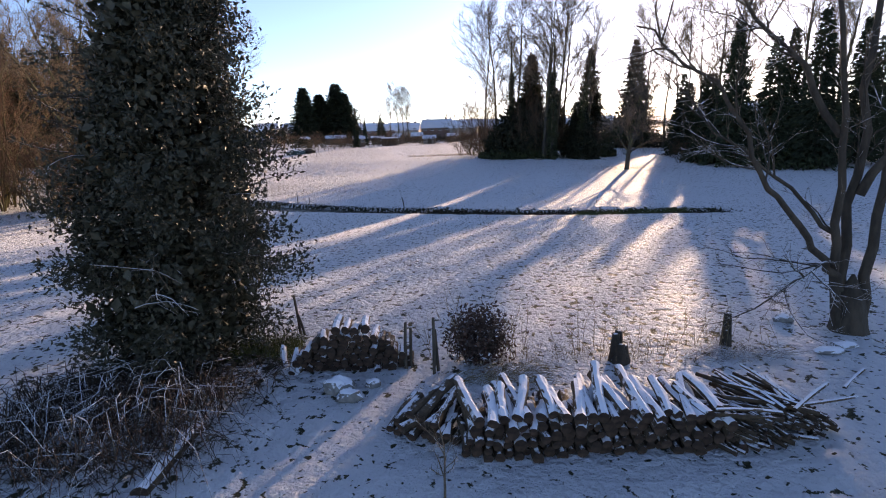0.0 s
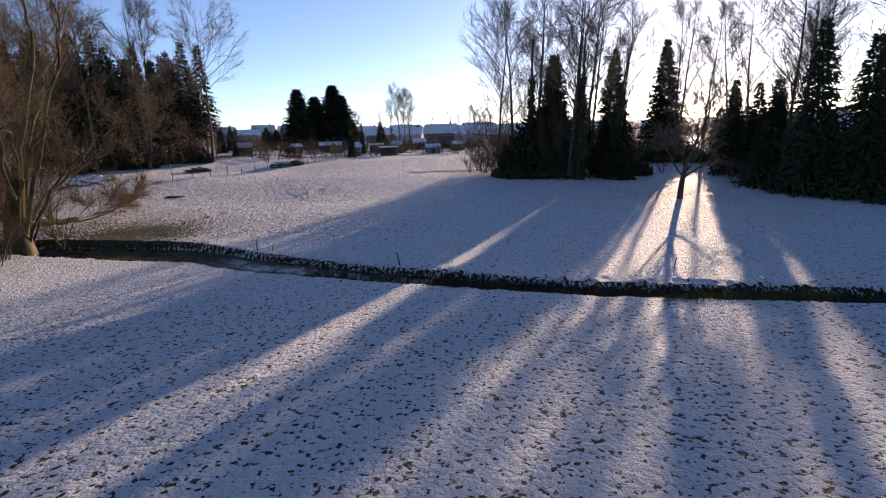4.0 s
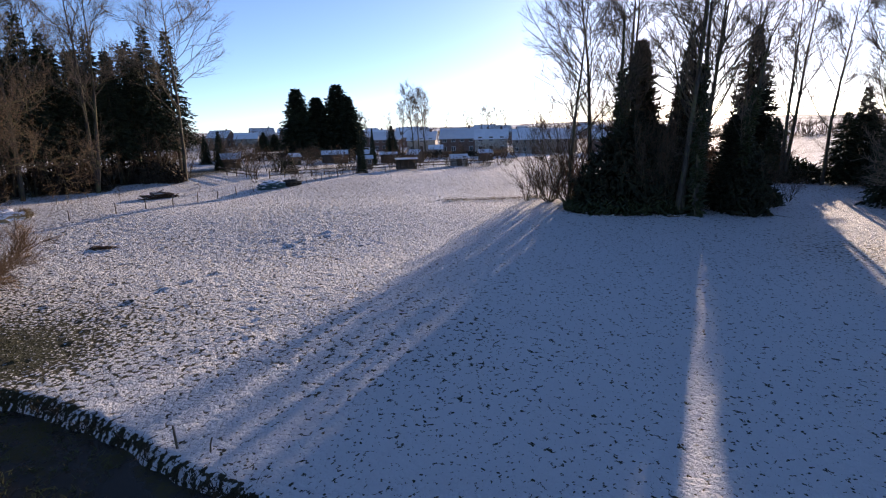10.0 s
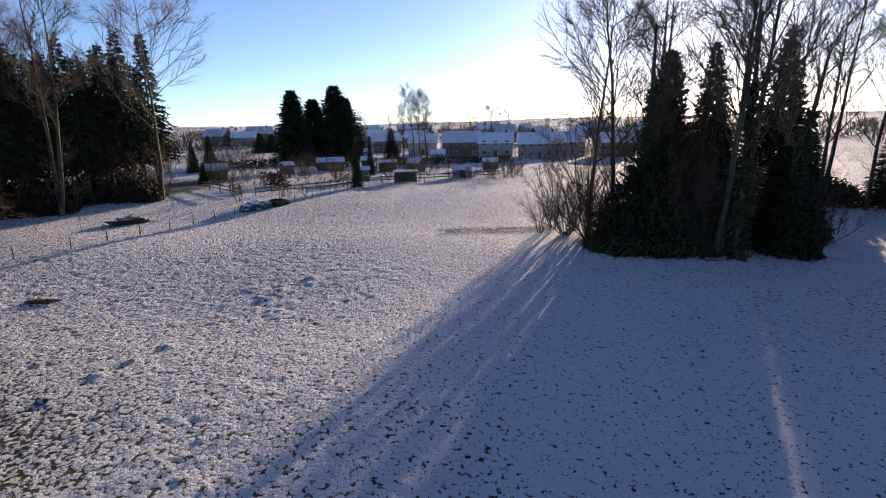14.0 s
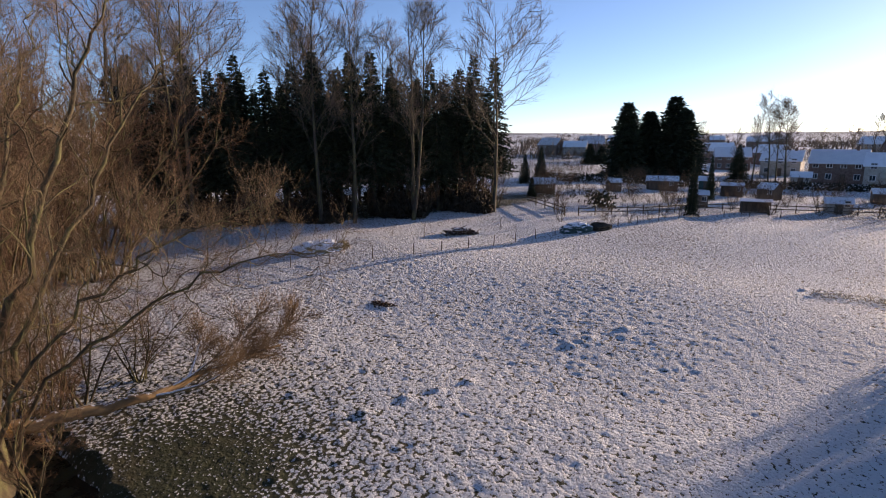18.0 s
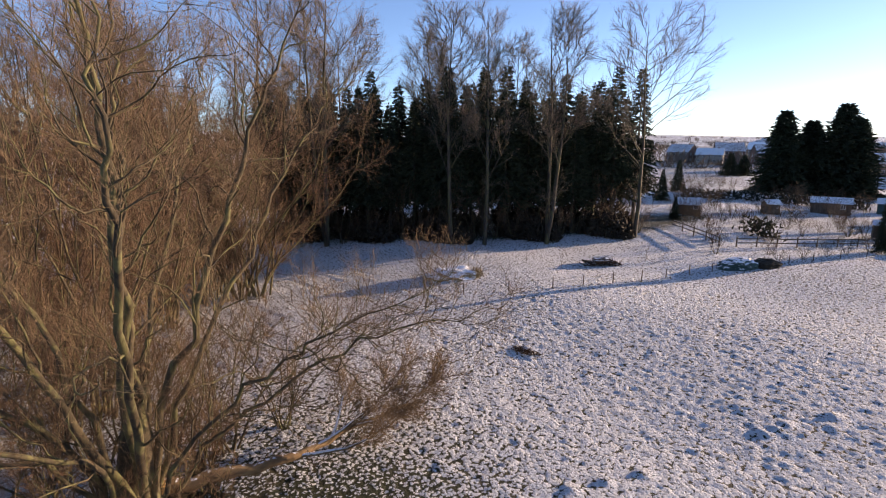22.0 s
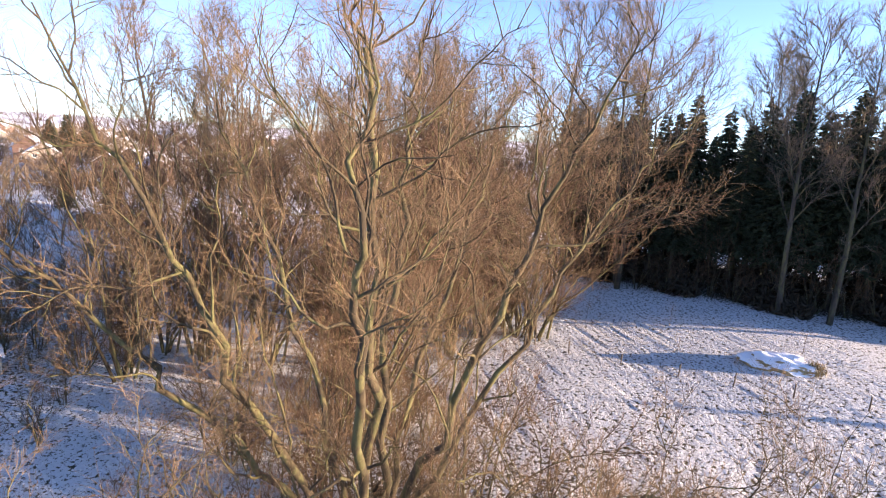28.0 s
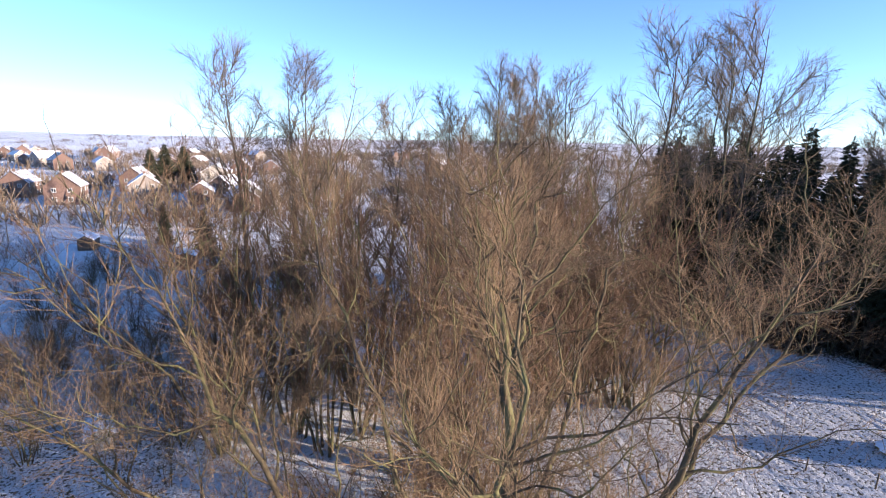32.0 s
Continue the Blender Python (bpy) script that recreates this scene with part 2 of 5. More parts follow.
def creek_far(x):
    return np.interp(x, (-36, -28, -20, -16, -12, -8.5, -4.7, 0, 5, 9, 18, 20), (52.5, 52.0, 50.6, 48.9, 46.2, 44.3, 42.3, 40.4, 38.2, 37.2, 35.3, 34.4))


def creek_near(x):
    return np.interp(x, (-36, -24, -20, -16, -12, -8.5, -4.7, 0, 5, 9, 18, 20), (50.5, 46.6, 45.7, 44.8, 42.5, 41.1, 39.6, 37.9, 36.2, 35.2, 33.4, 33.9))


def land(x, y):
    """Height of the land without tufts."""
    z = 0.1 - 1.1 * smooth(10, 38, y) + 0.7 * smooth(42, 68, y) + 1.3 * smooth(66, 88, y) + 1.2 * smooth(88, 112, y)
    z = z + 1.0 * smooth(20, 45, -x) * smooth(45, 75, y) - 1.0 * smooth(10, 30, x) * smooth(66, 85, y)
    far = np.hypot(x, y - 40)
    z = z + 4.0 * smooth(170, 420, far) + 30.0 * smooth(500, 2400, far) * (0.75 + 0.5 * value_noise(x / 420, y / 420, 3))
    return z


def ground_z(x, y):
    return float(land(np.float64(x), np.float64(y)))


def make_mesh(name, verts, faces, materials, slots=None, shade=False):
    me = bpy.data.meshes.new(name)
    me.from_pydata([tuple(v) for v in verts], [], faces)
    for m in materials:
        me.materials.append(m)
    if slots is not None:
        me.polygons.foreach_set("material_index", slots)
    if shade:
        me.polygons.foreach_set("use_smooth", [True] * len(me.polygons))
    me.update()
    return me


def quad_mesh(name, verts, quads, material, shade=False):
    """A mesh of quads from arrays."""
    me = bpy.data.meshes.new(name)
    verts, quads = np.asarray(verts, np.float32), np.asarray(quads, np.int32)
    me.vertices.add(len(verts))
    me.vertices.foreach_set("co", verts.ravel())
    me.loops.add(quads.size)
    me.loops.foreach_set("vertex_index", quads.ravel())
    me.polygons.add(len(quads))
    me.polygons.foreach_set("loop_start", np.arange(0, quads.size, quads.shape[1], dtype=np.int32))
    if shade:
        me.polygons.foreach_set("use_smooth", np.ones(len(quads), bool))
    me.materials.append(material)
    me.update(calc_edges=True)
    me.validate()
    return me


def thing(name, place, label, category, group="", kind="", turn=0.0):
    ob = new(name)
    ob.empty_display_size = 0.2
    ob.matrix_basis = Matrix.Translation(place) @ Matrix.Rotation(turn, 4, "Z")
    return tagged(ob, label, category, group, kind)


def part(name, data, parent, label="", m=None):
    ob = new(name, data)
    ob.parent = parent
    if m is not None:
        ob.matrix_basis = m
    return tagged(ob, label)


def solid(name, data, place, label, category, group="", kind="", m=None):
    ob = new(name, data)
    ob.matrix_basis = m if m is not None else Matrix.Translation(place)
    return tagged(ob, label, category, group, kind)


def chains_mesh(name, chains, sides, material, cap=True):
    """Tapering tubes along many short polylines: chains of (points, radii)."""
    groups = {}
    for pts, radii in chains:
        groups.setdefault(len(pts), []).append((pts, radii))
    all_v, all_q, base = [], [], 0
    for k, items in groups.items():
        p = np.array([i[0] for i in items], float)
        r = np.array([i[1] for i in items], float)
        n = len(items)
        d = np.gradient(p, axis=1)
        d /= np.linalg.norm(d, axis=2, keepdims=True) + 1e-9
        ref = np.where(np.abs(d[:, :1, 2:3]) > 0.9, np.array([[[1.0, 0, 0]]]), np.array([[[0, 0, 1.0]]]))
        u = np.cross(d, np.broadcast_to(ref, d.shape))
        u /= np.linalg.norm(u, axis=2, keepdims=True) + 1e-9
        w = np.cross(d, u)
        a = np.arange(sides) * 2 * np.pi / sides
        ring = p[:, :, None] + r[:, :, None, None] * (np.cos(a)[None, None, :, None] * u[:, :, None] + np.sin(a)[None, None, :, None] * w[:, :, None])
        all_v.append(ring.reshape(-1, 3))
        i, j, s = np.meshgrid(np.arange(n), np.arange(k - 1), np.arange(sides), indexing="ij")
        s2 = (s + 1) % sides
        at = lambda jj, ss: base + (i * k + jj) * sides + ss
        all_q.append(np.stack([at(j, s), at(j, s2), at(j + 1, s2), at(j + 1, s)], -1).reshape(-1, 4))
        base += n * k * sides
    return quad_mesh(name, np.concatenate(all_v), np.concatenate(all_q), material, shade=sides > 3)


def unit(v):
    return v / (math.sqrt(v[0] ** 2 + v[1] ** 2 + v[2] ** 2) + 1e-9)


class Grower:
    """Grows a branching skeleton: stems and limbs go into wood, the finest ones into twigs."""

    def __init__(self, seed):
        self.rng = np.random.default_rng(seed)
        self.wood, self.twigs = [], []

    def path(self, start, way, length, steps, wobble, rise):
        pts, d = [np.array(start, float)], unit(np.array(way, float))
        for _ in range(steps):
            d = unit(d + self.rng.normal(0, wobble, 3) + np.array((0, 0, rise)))
            pts.append(pts[-1] + d * length / steps)
        return pts

    def along(self, pts, share):
        f = share * (len(pts) - 1)
        i = min(int(f), len(pts) - 2)
        a = f - i
        return pts[i] * (1 - a) + pts[i + 1] * a, unit(pts[i + 1] - pts[i])

    def aside(self, way, angle):
        side = unit(np.cross(way, self.rng.normal(0, 1, 3)))
        return unit(way * math.cos(angle) + side * math.sin(angle))

    def limb(self, start, way, length, radius, steps=5, wobble=0.12, rise=0.05, tip=0.3):
        pts = self.path(start, way, length, steps, wobble, rise)
        self.wood.append((pts, list(np.linspace(radius, radius * tip, steps + 1))))
        return pts

    def brush(self, pts, count, length, radius, angle, rise, first=0.2, wobble=0.16, sub=0, sub_len=0.45):
        for _ in range(count):
            share = first + (1 - first) * self.rng.random()
            at, way = self.along(pts, share)
            long = length * (0.55 + 0.8 * self.rng.random()) * (1.15 - 0.5 * share)
            tw = self.path(at, self.aside(way, angle * (0.7 + 0.6 * self.rng.random())), long, 2, wobble, rise)
            self.twigs.append((tw, [radius, radius * 0.75, radius * 0.3]))
            for _ in range(sub):
                at2, way2 = self.along(tw, 0.25 + 0.7 * self.rng.random())
                t2 = self.path(at2, self.aside(way2, angle * 0.9), long * sub_len * (0.6 + 0.7 * self.rng.random()), 1, wobble, rise)
                self.twigs.append((t2, [radius * 0.65, radius * 0.3]))


def leaf_cloud(name, centres, normals, size, material, rng, fold=0.35, narrow=0.5):
    """Folded four-sided leaves at the given places."""
    n = len(centres)
    axis = rng.normal(0, 1, (n, 3)) + normals * 0.6
    axis /= np.linalg.norm(axis, axis=1, keepdims=True)
    side = np.cross(axis, rng.normal(0, 1, (n, 3)))
    side /= np.linalg.norm(side, axis=1, keepdims=True)
    up = np.cross(side, axis)
    s = (size * (0.6 + 0.8 * rng.random(n)))[:, None]
    a = centres
    b = centres + axis * s
    l = centres + axis * s * 0.5 + side * s * narrow * 0.5 + up * s * fold * 0.5
    r = centres + axis * s * 0.5 - side * s * narrow * 0.5 + up * s * fold * 0.5
    v = np.stack([a, l, b, r], 1).reshape(-1, 3)
    i = np.arange(n)[:, None] * 4
    q = np.concatenate([np.hstack([i, i + 1, i + 2]), np.hstack([i, i + 2, i + 3])])
    return quad_mesh(name, v, q, material)


def box(v, f, x0, y0, z0, x1, y1, z1):
    b = len(v)
    v += [(x0, y0, z0), (x1, y0, z0), (x1, y1, z0), (x0, y1, z0), (x0, y0, z1), (x1, y0, z1), (x1, y1, z1), (x0, y1, z1)]
    f += [(b, b + 3, b + 2, b + 1), (b + 4, b + 5, b + 6, b + 7), (b, b + 1, b + 5, b + 4), (b + 1, b + 2, b + 6, b + 5), (b + 2, b + 3, b + 7, b + 6), (b + 3, b, b + 4, b + 7)]


def box_mesh(name, material, *boxes):
    v, f = [], []
    for bx in boxes:
        box(v, f, *bx)
    return make_mesh(name, v, f, [material])


def placed(ob, x, y, turn=0.0, scale=1.0, sink=0.05, tall=None):
    """A copy of a prototype thing on the land."""
    m = Matrix.Translation((x, y, ground_z(x, y) - sink)) @ Matrix.Rotation(turn, 4, "Z") @ Matrix.Diagonal((scale, scale, tall or scale, 1))
    return copy_thing(ob, m)


def put(ob, x, y, turn=0.0, scale=1.0, sink=0.05, tall=None):
    ob.matrix_basis = Matrix.Translation((x, y, ground_z(x, y) - sink)) @ Matrix.Rotation(turn, 4, "Z") @ Matrix.Diagonal((scale, scale, tall or scale, 1))
    return ob


fresh = {}
turn_rng = random.Random(11)


def grow_many(makers, spots):
    """Sets the first of each prototype, then copies: spots of (kind, x, y, scale, tall)."""
    rng = turn_rng
    for kind, x, y, scale, tall in spots:
        turn = rng.uniform(0, 6.28)
        if kind not in fresh:
            fresh[kind] = makers[kind]()
            put(fresh[kind], x, y, turn, scale, tall=tall)
        else:
            base = fresh[kind]
            old = base.matrix_basis.copy()
            base.matrix_basis = Matrix.Identity(4)
            placed(base, x, y, turn, scale, tall=tall)
            base.matrix_basis = old


# ---------------------------------------------------------------- land and water
def axis_steps(low, high, step, reach):
    mid = list(np.arange(low, high, step))
    left, right, s = [], [], step
    a, b = low, mid[-1]
    while b < reach:
        s *= 1.13
        a, b = a - s, b + s
        left.append(a), right.append(b)
    return np.array(left[::-1] + mid + right)


def build_ground():
    xs, ys = axis_steps(-35, 25, 0.15, 3600), axis_steps(3, 90, 0.15, 3600)
    x, y = np.meshgrid(xs, ys)
    z = land(x, y)
    near = smooth(140, 70, np.hypot(x + 5, y - 45))
    # tufts: rough grazing in the open field, smoother snow in the middle
    rough = 0.6 + 0.5 * smooth(2, -14, x + 0.15 * (y - 60)) * smooth(46, 56, y)
    rough = np.maximum(rough, 0.8 * smooth(26, 20, y))
    tuft = value_noise(x * 3.5, y * 3.5, 1) * 0.55 + value_noise(x * 5.6 + 7, y * 5.6, 2) * 0.45
    z = z + near * rough * (0.095 * (tuft - 0.5) + 0.012 * (value_noise(x * 0.7, y * 0.7, 5) - 0.5)) + near * 0.08 * (value_noise(x * 0.16, y * 0.16, 6) - 0.5)
    # creek bed with steep banks and a tufted far bank
    wob = 0.35 * (value_noise(x * 1.3, y * 1.3, 8) - 0.5)
    far, close = creek_far(x) + wob, creek_near(x) + wob
    inside = np.minimum(far - y, y - close)
    ends = smooth(-36, -33, x) * smooth(20, 17.5, x)
    z = z - ends * 0.75 * smooth(-0.25, 0.55, inside)
    bank = ends * smooth(-2.2, -0.6, far * 0 - (y - far)) * smooth(0.2, -0.4, -(y - far))
    lump = smooth(0.5, 0.75, value_noise(x * 2.2, y * 2.2, 9))
    z = z + 0.13 * lump * bank * smooth(-6, 2, x)
    # mole hills
    for mx, my in ((-20.6, 62.5), (-19.8, 63.9), (-19.0, 65.5), (-16.3, 72.4), (-15.6, 73.7), (-15.9, 73.1), (-14.2, 76.0), (-21.3, 60.4), (-5.4, 89.2), (-4.4, 88.6)):
        z = z + 0.13 * np.exp(-((x - mx) ** 2 + (y - my) ** 2) / 0.10)
    # snow cover: thin on the rough field, gone round the willow and along the banks
    cover = 0.875 - 0.19 * smooth(2, -12, x + 0.2 * (y - 60)) * smooth(46, 54, y) - 0.085 * smooth(38, 30, y) * smooth(8, 12, y) - 0.04 * smooth(14, 8, y) * smooth(4, 8, y)
    cover = cover - 0.40 * np.exp(-(((x + 23.8) / 4.4) ** 2 + ((y - 53.0) / 3.0) ** 2)) - 0.33 * np.exp(-(((x + 23.5) / 5.5) ** 2 + ((y - 55.0) / 4.6) ** 2)) - 0.24 * np.exp(-(((x + 56) / 14) ** 2 + ((y - 28) / 10) ** 2)) - 0.22 * np.exp(-(((x + 30) / 9) ** 2 + ((y - 56) / 9) ** 2))
    cover = cover - 0.13 * np.exp(-(((x - 5.5) / 2.6) ** 2 + ((y - 17) / 7.5) ** 2)) - 0.18 * smooth(70, 110, y) * smooth(-32, -10, x)
    cover = cover - 0.35 * np.exp(-(((x - 23) / 5) ** 2 + ((y - 66) / 5) ** 2)) - 0.14 * np.exp(-(((x - 0) / 7) ** 2 + ((y - 88) / 3.5) ** 2))
    cover = np.where(np.abs(inside + 0.02) < 0.28, cover - 0.5 * ends, cover)
    cover = np.where(inside > 0.4, cover - 0.9 * ends, cover)
    cover = cover - 0.10 * lump * bank
    cover = cover - 0.3 * np.exp(-(((x + 5.8) / 2.2) ** 2 + ((y - 7.2) / 1.8) ** 2))
    cover = cover - 0.75 * np.exp(-(((x + 5.6) / 1.8) ** 2 + ((y - 10.2) / 1.3) ** 2))
    cover = cover - 0.13 * np.exp(-(((x + 40) / 9) ** 2 + ((y - 44) / 10) ** 2) ** 2)
    cover = cover - 0.22 * smooth(105, 125, y) * value_noise(x / 5, y / 5, 12) * smooth(220, 160, y)
    # thin snow and stubble on the far slopes
    cover = cover - 0.5 * smooth(130, 190, np.hypot(x, y - 40)) * value_noise(x / 46, y / 46, 21)
    # needle litter under the spruces: a band behind the wood's edge
    edge_y = np.interp(x, (-76, -68, -56, -47, -38), (72, 76.5, 85, 95, 106))
    wood = smooth(0.5, 3.5, y - edge_y) * smooth(26, 18, y - edge_y) * smooth(-84, -78, x) * smooth(-37, -40, x)
    cover = cover - 0.6 * wood
    cover = cover - 0.5 * np.exp(-(((x - 13) / 7) ** 2 + ((y - 82) / 3.6) ** 2) ** 2)
    cover = np.clip(cover, 0, 1)
    green = np.exp(-(((x + 23.5) / 7) ** 2 + ((y - 54.5) / 4.5) ** 2)) + np.exp(-(((x - 12) / 8) ** 2 + ((y - 34.6) / 2.0) ** 2)) + np.exp(-(((x - 24) / 7) ** 2 + ((y - 70) / 9) ** 2))
    green = np.clip(green + 0.25 * np.exp(-(((x - 5.5) / 3) ** 2 + ((y - 17) / 8) ** 2)), 0, 1)
    ny, nx = x.shape
    i, j = np.meshgrid(np.arange(ny - 1), np.arange(nx - 1), indexing="ij")
    a = i * nx + j
    me = quad_mesh("ground", np.stack([x, y, z], -1).reshape(-1, 3), np.stack([a, a + 1, a + nx + 1, a + nx], -1).reshape(-1, 4), GROUND, shade=True)
    for name, values in (("cover", cover), ("green", green), ("tuft_size", 0.25 + 0.13 * smooth(42, 33, y) * smooth(7, 11, y))):
        me.attributes.new(name, "FLOAT", "POINT").data.foreach_set("value", values.astype(np.float32).ravel())
    return tagged(new("ground", me), "snow-dusted meadow with grass tufts showing through", "meadow", kind="structure")


build_ground()


def build_water():
    v, f = [], []
    xs = np.arange(-36.5, 20.6, 0.8)
    for x in xs:
        v += [(x, float(creek_near(x)) - 0.3, -1.31), (x, float(creek_far(x)) + 0.3, -1.31)]
    for k in range(len(xs) - 1):
        f.append((2 * k, 2 * k + 2, 2 * k + 3, 2 * k + 1))
    solid("water", make_mesh("water", v, f, [WATER]), (0, 0, 0), "still murky brown creek water between snowy banks", "creek", kind="structure")


build_water()


# ---------------------------------------------------------------- trees
def tree(name, label, category, group, wood, twigs, bark, twig_mat, wood_sides=6, crown="crown"):
    ob = thing(name, (0, 0, 0), label, category, group)
    part("trunk", chains_mesh("trunk", wood, wood_sides, bark), ob)
    if twigs:
        part(crown, chains_mesh(crown, twigs, 3, twig_mat), ob)
    return ob


def poplar(seed, height=25.0, spread=1.0, forks=1, dense=1.0, clear=0.3, tilt=0.66):
    """A bare poplar: a straight stem, long ascending limbs in a domed crown, side branches and fine twigs that turn upwards."""
    def make():
        g = Grower(seed)
        for k in range(forks):
            lean = g.rng.normal(0, 0.03 if forks == 1 else 0.10, 3)
            start = (0.3 * k * (forks > 1), 0.25 * k * (-1) ** k, -0.3)
            h = height * (0.98 - 0.06 * k)
            stem = g.limb(start, unit(np.array((lean[0], lean[1], 1.0))), h, 0.0112 * height, 12, 0.03, 0.05, 0.06)
            n = int(21 * dense / forks ** 0.6)
            for i in range(n):
                share = clear + (0.95 - clear) * ((i + g.rng.random()) / n) ** 0.9
                at, way = g.along(stem, share)
                long = spread * height * 0.29 * (1.06 - share) ** 0.45 * (0.72 + 0.5 * g.rng.random())
                arm = g.limb(at, g.aside(way, tilt * (0.8 + 0.45 * g.rng.random())), long, 0.0036 * height * (1.2 - share), 9, 0.075, 0.035, 0.14)
                count = 8 if long > 3 else 5
                for j in range(count):
                    f = 0.22 + 0.76 * (j + g.rng.random()) / count
                    p, w = g.along(arm, f)
                    sub = g.limb(p, g.aside(w, 0.5 + 0.25 * g.rng.random()), (0.34 * long + 0.5) * (1.15 - 0.65 * f), 0.0013 * height, 4, 0.09, 0.07, 0.35)
                    g.brush(sub, 8, 1.2, 0.0115, 0.58, 0.08, 0.15, 0.07, sub=3, sub_len=0.6)
                g.brush(arm, 10, 1.1, 0.012, 0.6, 0.09, 0.3, 0.10, sub=2, sub_len=0.55)
            g.brush(stem, 10, 1.3, 0.014, 0.6, 0.12, 0.7, 0.1, sub=3)
            # thin shoots on the lower stem
            for i in range(9):
                at, way = g.along(stem, 0.07 + (clear - 0.05) * g.rng.random())
                shoot = g.limb(at, g.aside(way, 1.0), 1.6 + 1.6 * g.rng.random(), 0.022, 5, 0.13, 0.05, 0.25)
                g.brush(shoot, 9, 0.8, 0.011, 0.7, 0.06, 0.15, 0.16, sub=2)
        return tree("poplar_tree", "tall bare poplar with grey bark and fine upright twigs", "tree", "bare poplars", g.wood, g.twigs, BARK_GREY, TWIG_GREY, 5)
    return make


def blade_mesh(name, roots, ways, lengths, widths, material, rng):
    """Folded leaf-like sprays: from each root along its way."""
    n = len(roots)
    ways = ways / (np.linalg.norm(ways, axis=1, keepdims=True) + 1e-9)
    side = np.cross(ways, rng.normal(0, 1, (n, 3)))
    side /= np.linalg.norm(side, axis=1, keepdims=True) + 1e-9
    up = np.cross(side, ways)
    ln, wd = lengths[:, None], widths[:, None]
    mid = roots + ways * ln * 0.45 + up * wd * 0.35
    v = np.stack([roots, mid + side * wd * 0.5, roots + ways * ln, mid - side * wd * 0.5], 1).reshape(-1, 3)
    i = np.arange(n)[:, None] * 4
    return quad_mesh(name, v, np.concatenate([np.hstack([i, i + 1, i + 2]), np.hstack([i, i + 2, i + 3])]), material)


def spruce(seed, height=19.0, width=2.6, bare=0.3, mat=None, dense=1.0, droop=0.34, ragged=0.4, taper=0.92, size=0.9, label="dark green spruce with drooping needled branches", name="spruce_tree", group="spruces"):
    """A dark conifer: trunk, uneven whorls of branches, flat needled sprays."""
    def make():
        rng = np.random.default_rng(seed)
        trunk = [([np.array((0, 0, -0.3)), np.array((0, 0, height * 0.5)), np.array((0, 0, height))], [0.012 * height, 0.008 * height, 0.02])]
        roots, ways, lengths, widths = [], [], [], []
        lump = rng.random(16)
        z = height * 0.06
        while z < height * 0.99:
            share = z / height
            live = share > bare
            reach = width * (1 - share) ** taper * (1 if live else 0.55)
            n = int(9 * dense) if live else 4
            for k in range(n):
                a = 6.283 * (k + rng.random()) / n
                # bulges and hollows keep the outline uneven
                r = 0.14 + reach * (1 - ragged * 0.55 + ragged * 0.55 * lump[int(a * 2.5 + share * 9) % 16] + ragged * 0.7 * rng.random() ** 2)
                d = np.array((math.cos(a), math.sin(a), 0))
                root = np.array((0, 0, min(height * 0.99, z + rng.uniform(-0.015, 0.015) * height)))
                tip = root + d * r + np.array((0, 0, -droop * r + 0.3 * (share - 0.3)))
                if k % 3 == 0 or not live:
                    trunk.append(([root, root * 0.5 + tip * 0.5 + np.array((0, 0, 0.06)), tip], [0.03, 0.02, 0.006]))
                if not live:
                    continue
                m = 5 + int(5 * r / size)
                f = (0.12 + 0.9 * (np.arange(m) + rng.random(m)) / m)[:, None]
                at = root * (1 - f) + tip * f
                out = d * 0.9 + rng.normal(0, 0.42, (m, 3)) + np.array((0, 0, 0.28 - 1.9 * droop))
                ln = size * (0.28 + 0.12 * r * (1.2 - f[:, 0]) + 0.2 * rng.random(m))
                roots.append(at), ways.append(out), lengths.append(ln), widths.append(ln * (0.30 + 0.22 * rng.random(m)))
            z += height * (0.021 + 0.006 * rng.random())
        tops = np.array([(0, 0, height - 1.1 + 0.12 * k) for k in range(12)])
        roots.append(tops), ways.append(rng.normal(0, 0.45, (12, 3)) + np.array((0, 0, 0.7))), lengths.append(np.linspace(0.5, 0.3, 12)), widths.append(np.full(12, 0.14))
        ob = thing(name, (0, 0, 0), label, "tree", group)
        part("trunk", chains_mesh("trunk", trunk, 3, BARK_GREY), ob)
        part("crown", blade_mesh("crown", np.concatenate(roots), np.concatenate(ways), np.concatenate(lengths), np.concatenate(widths), mat or NEEDLES, rng), ob)
        return ob
    return make


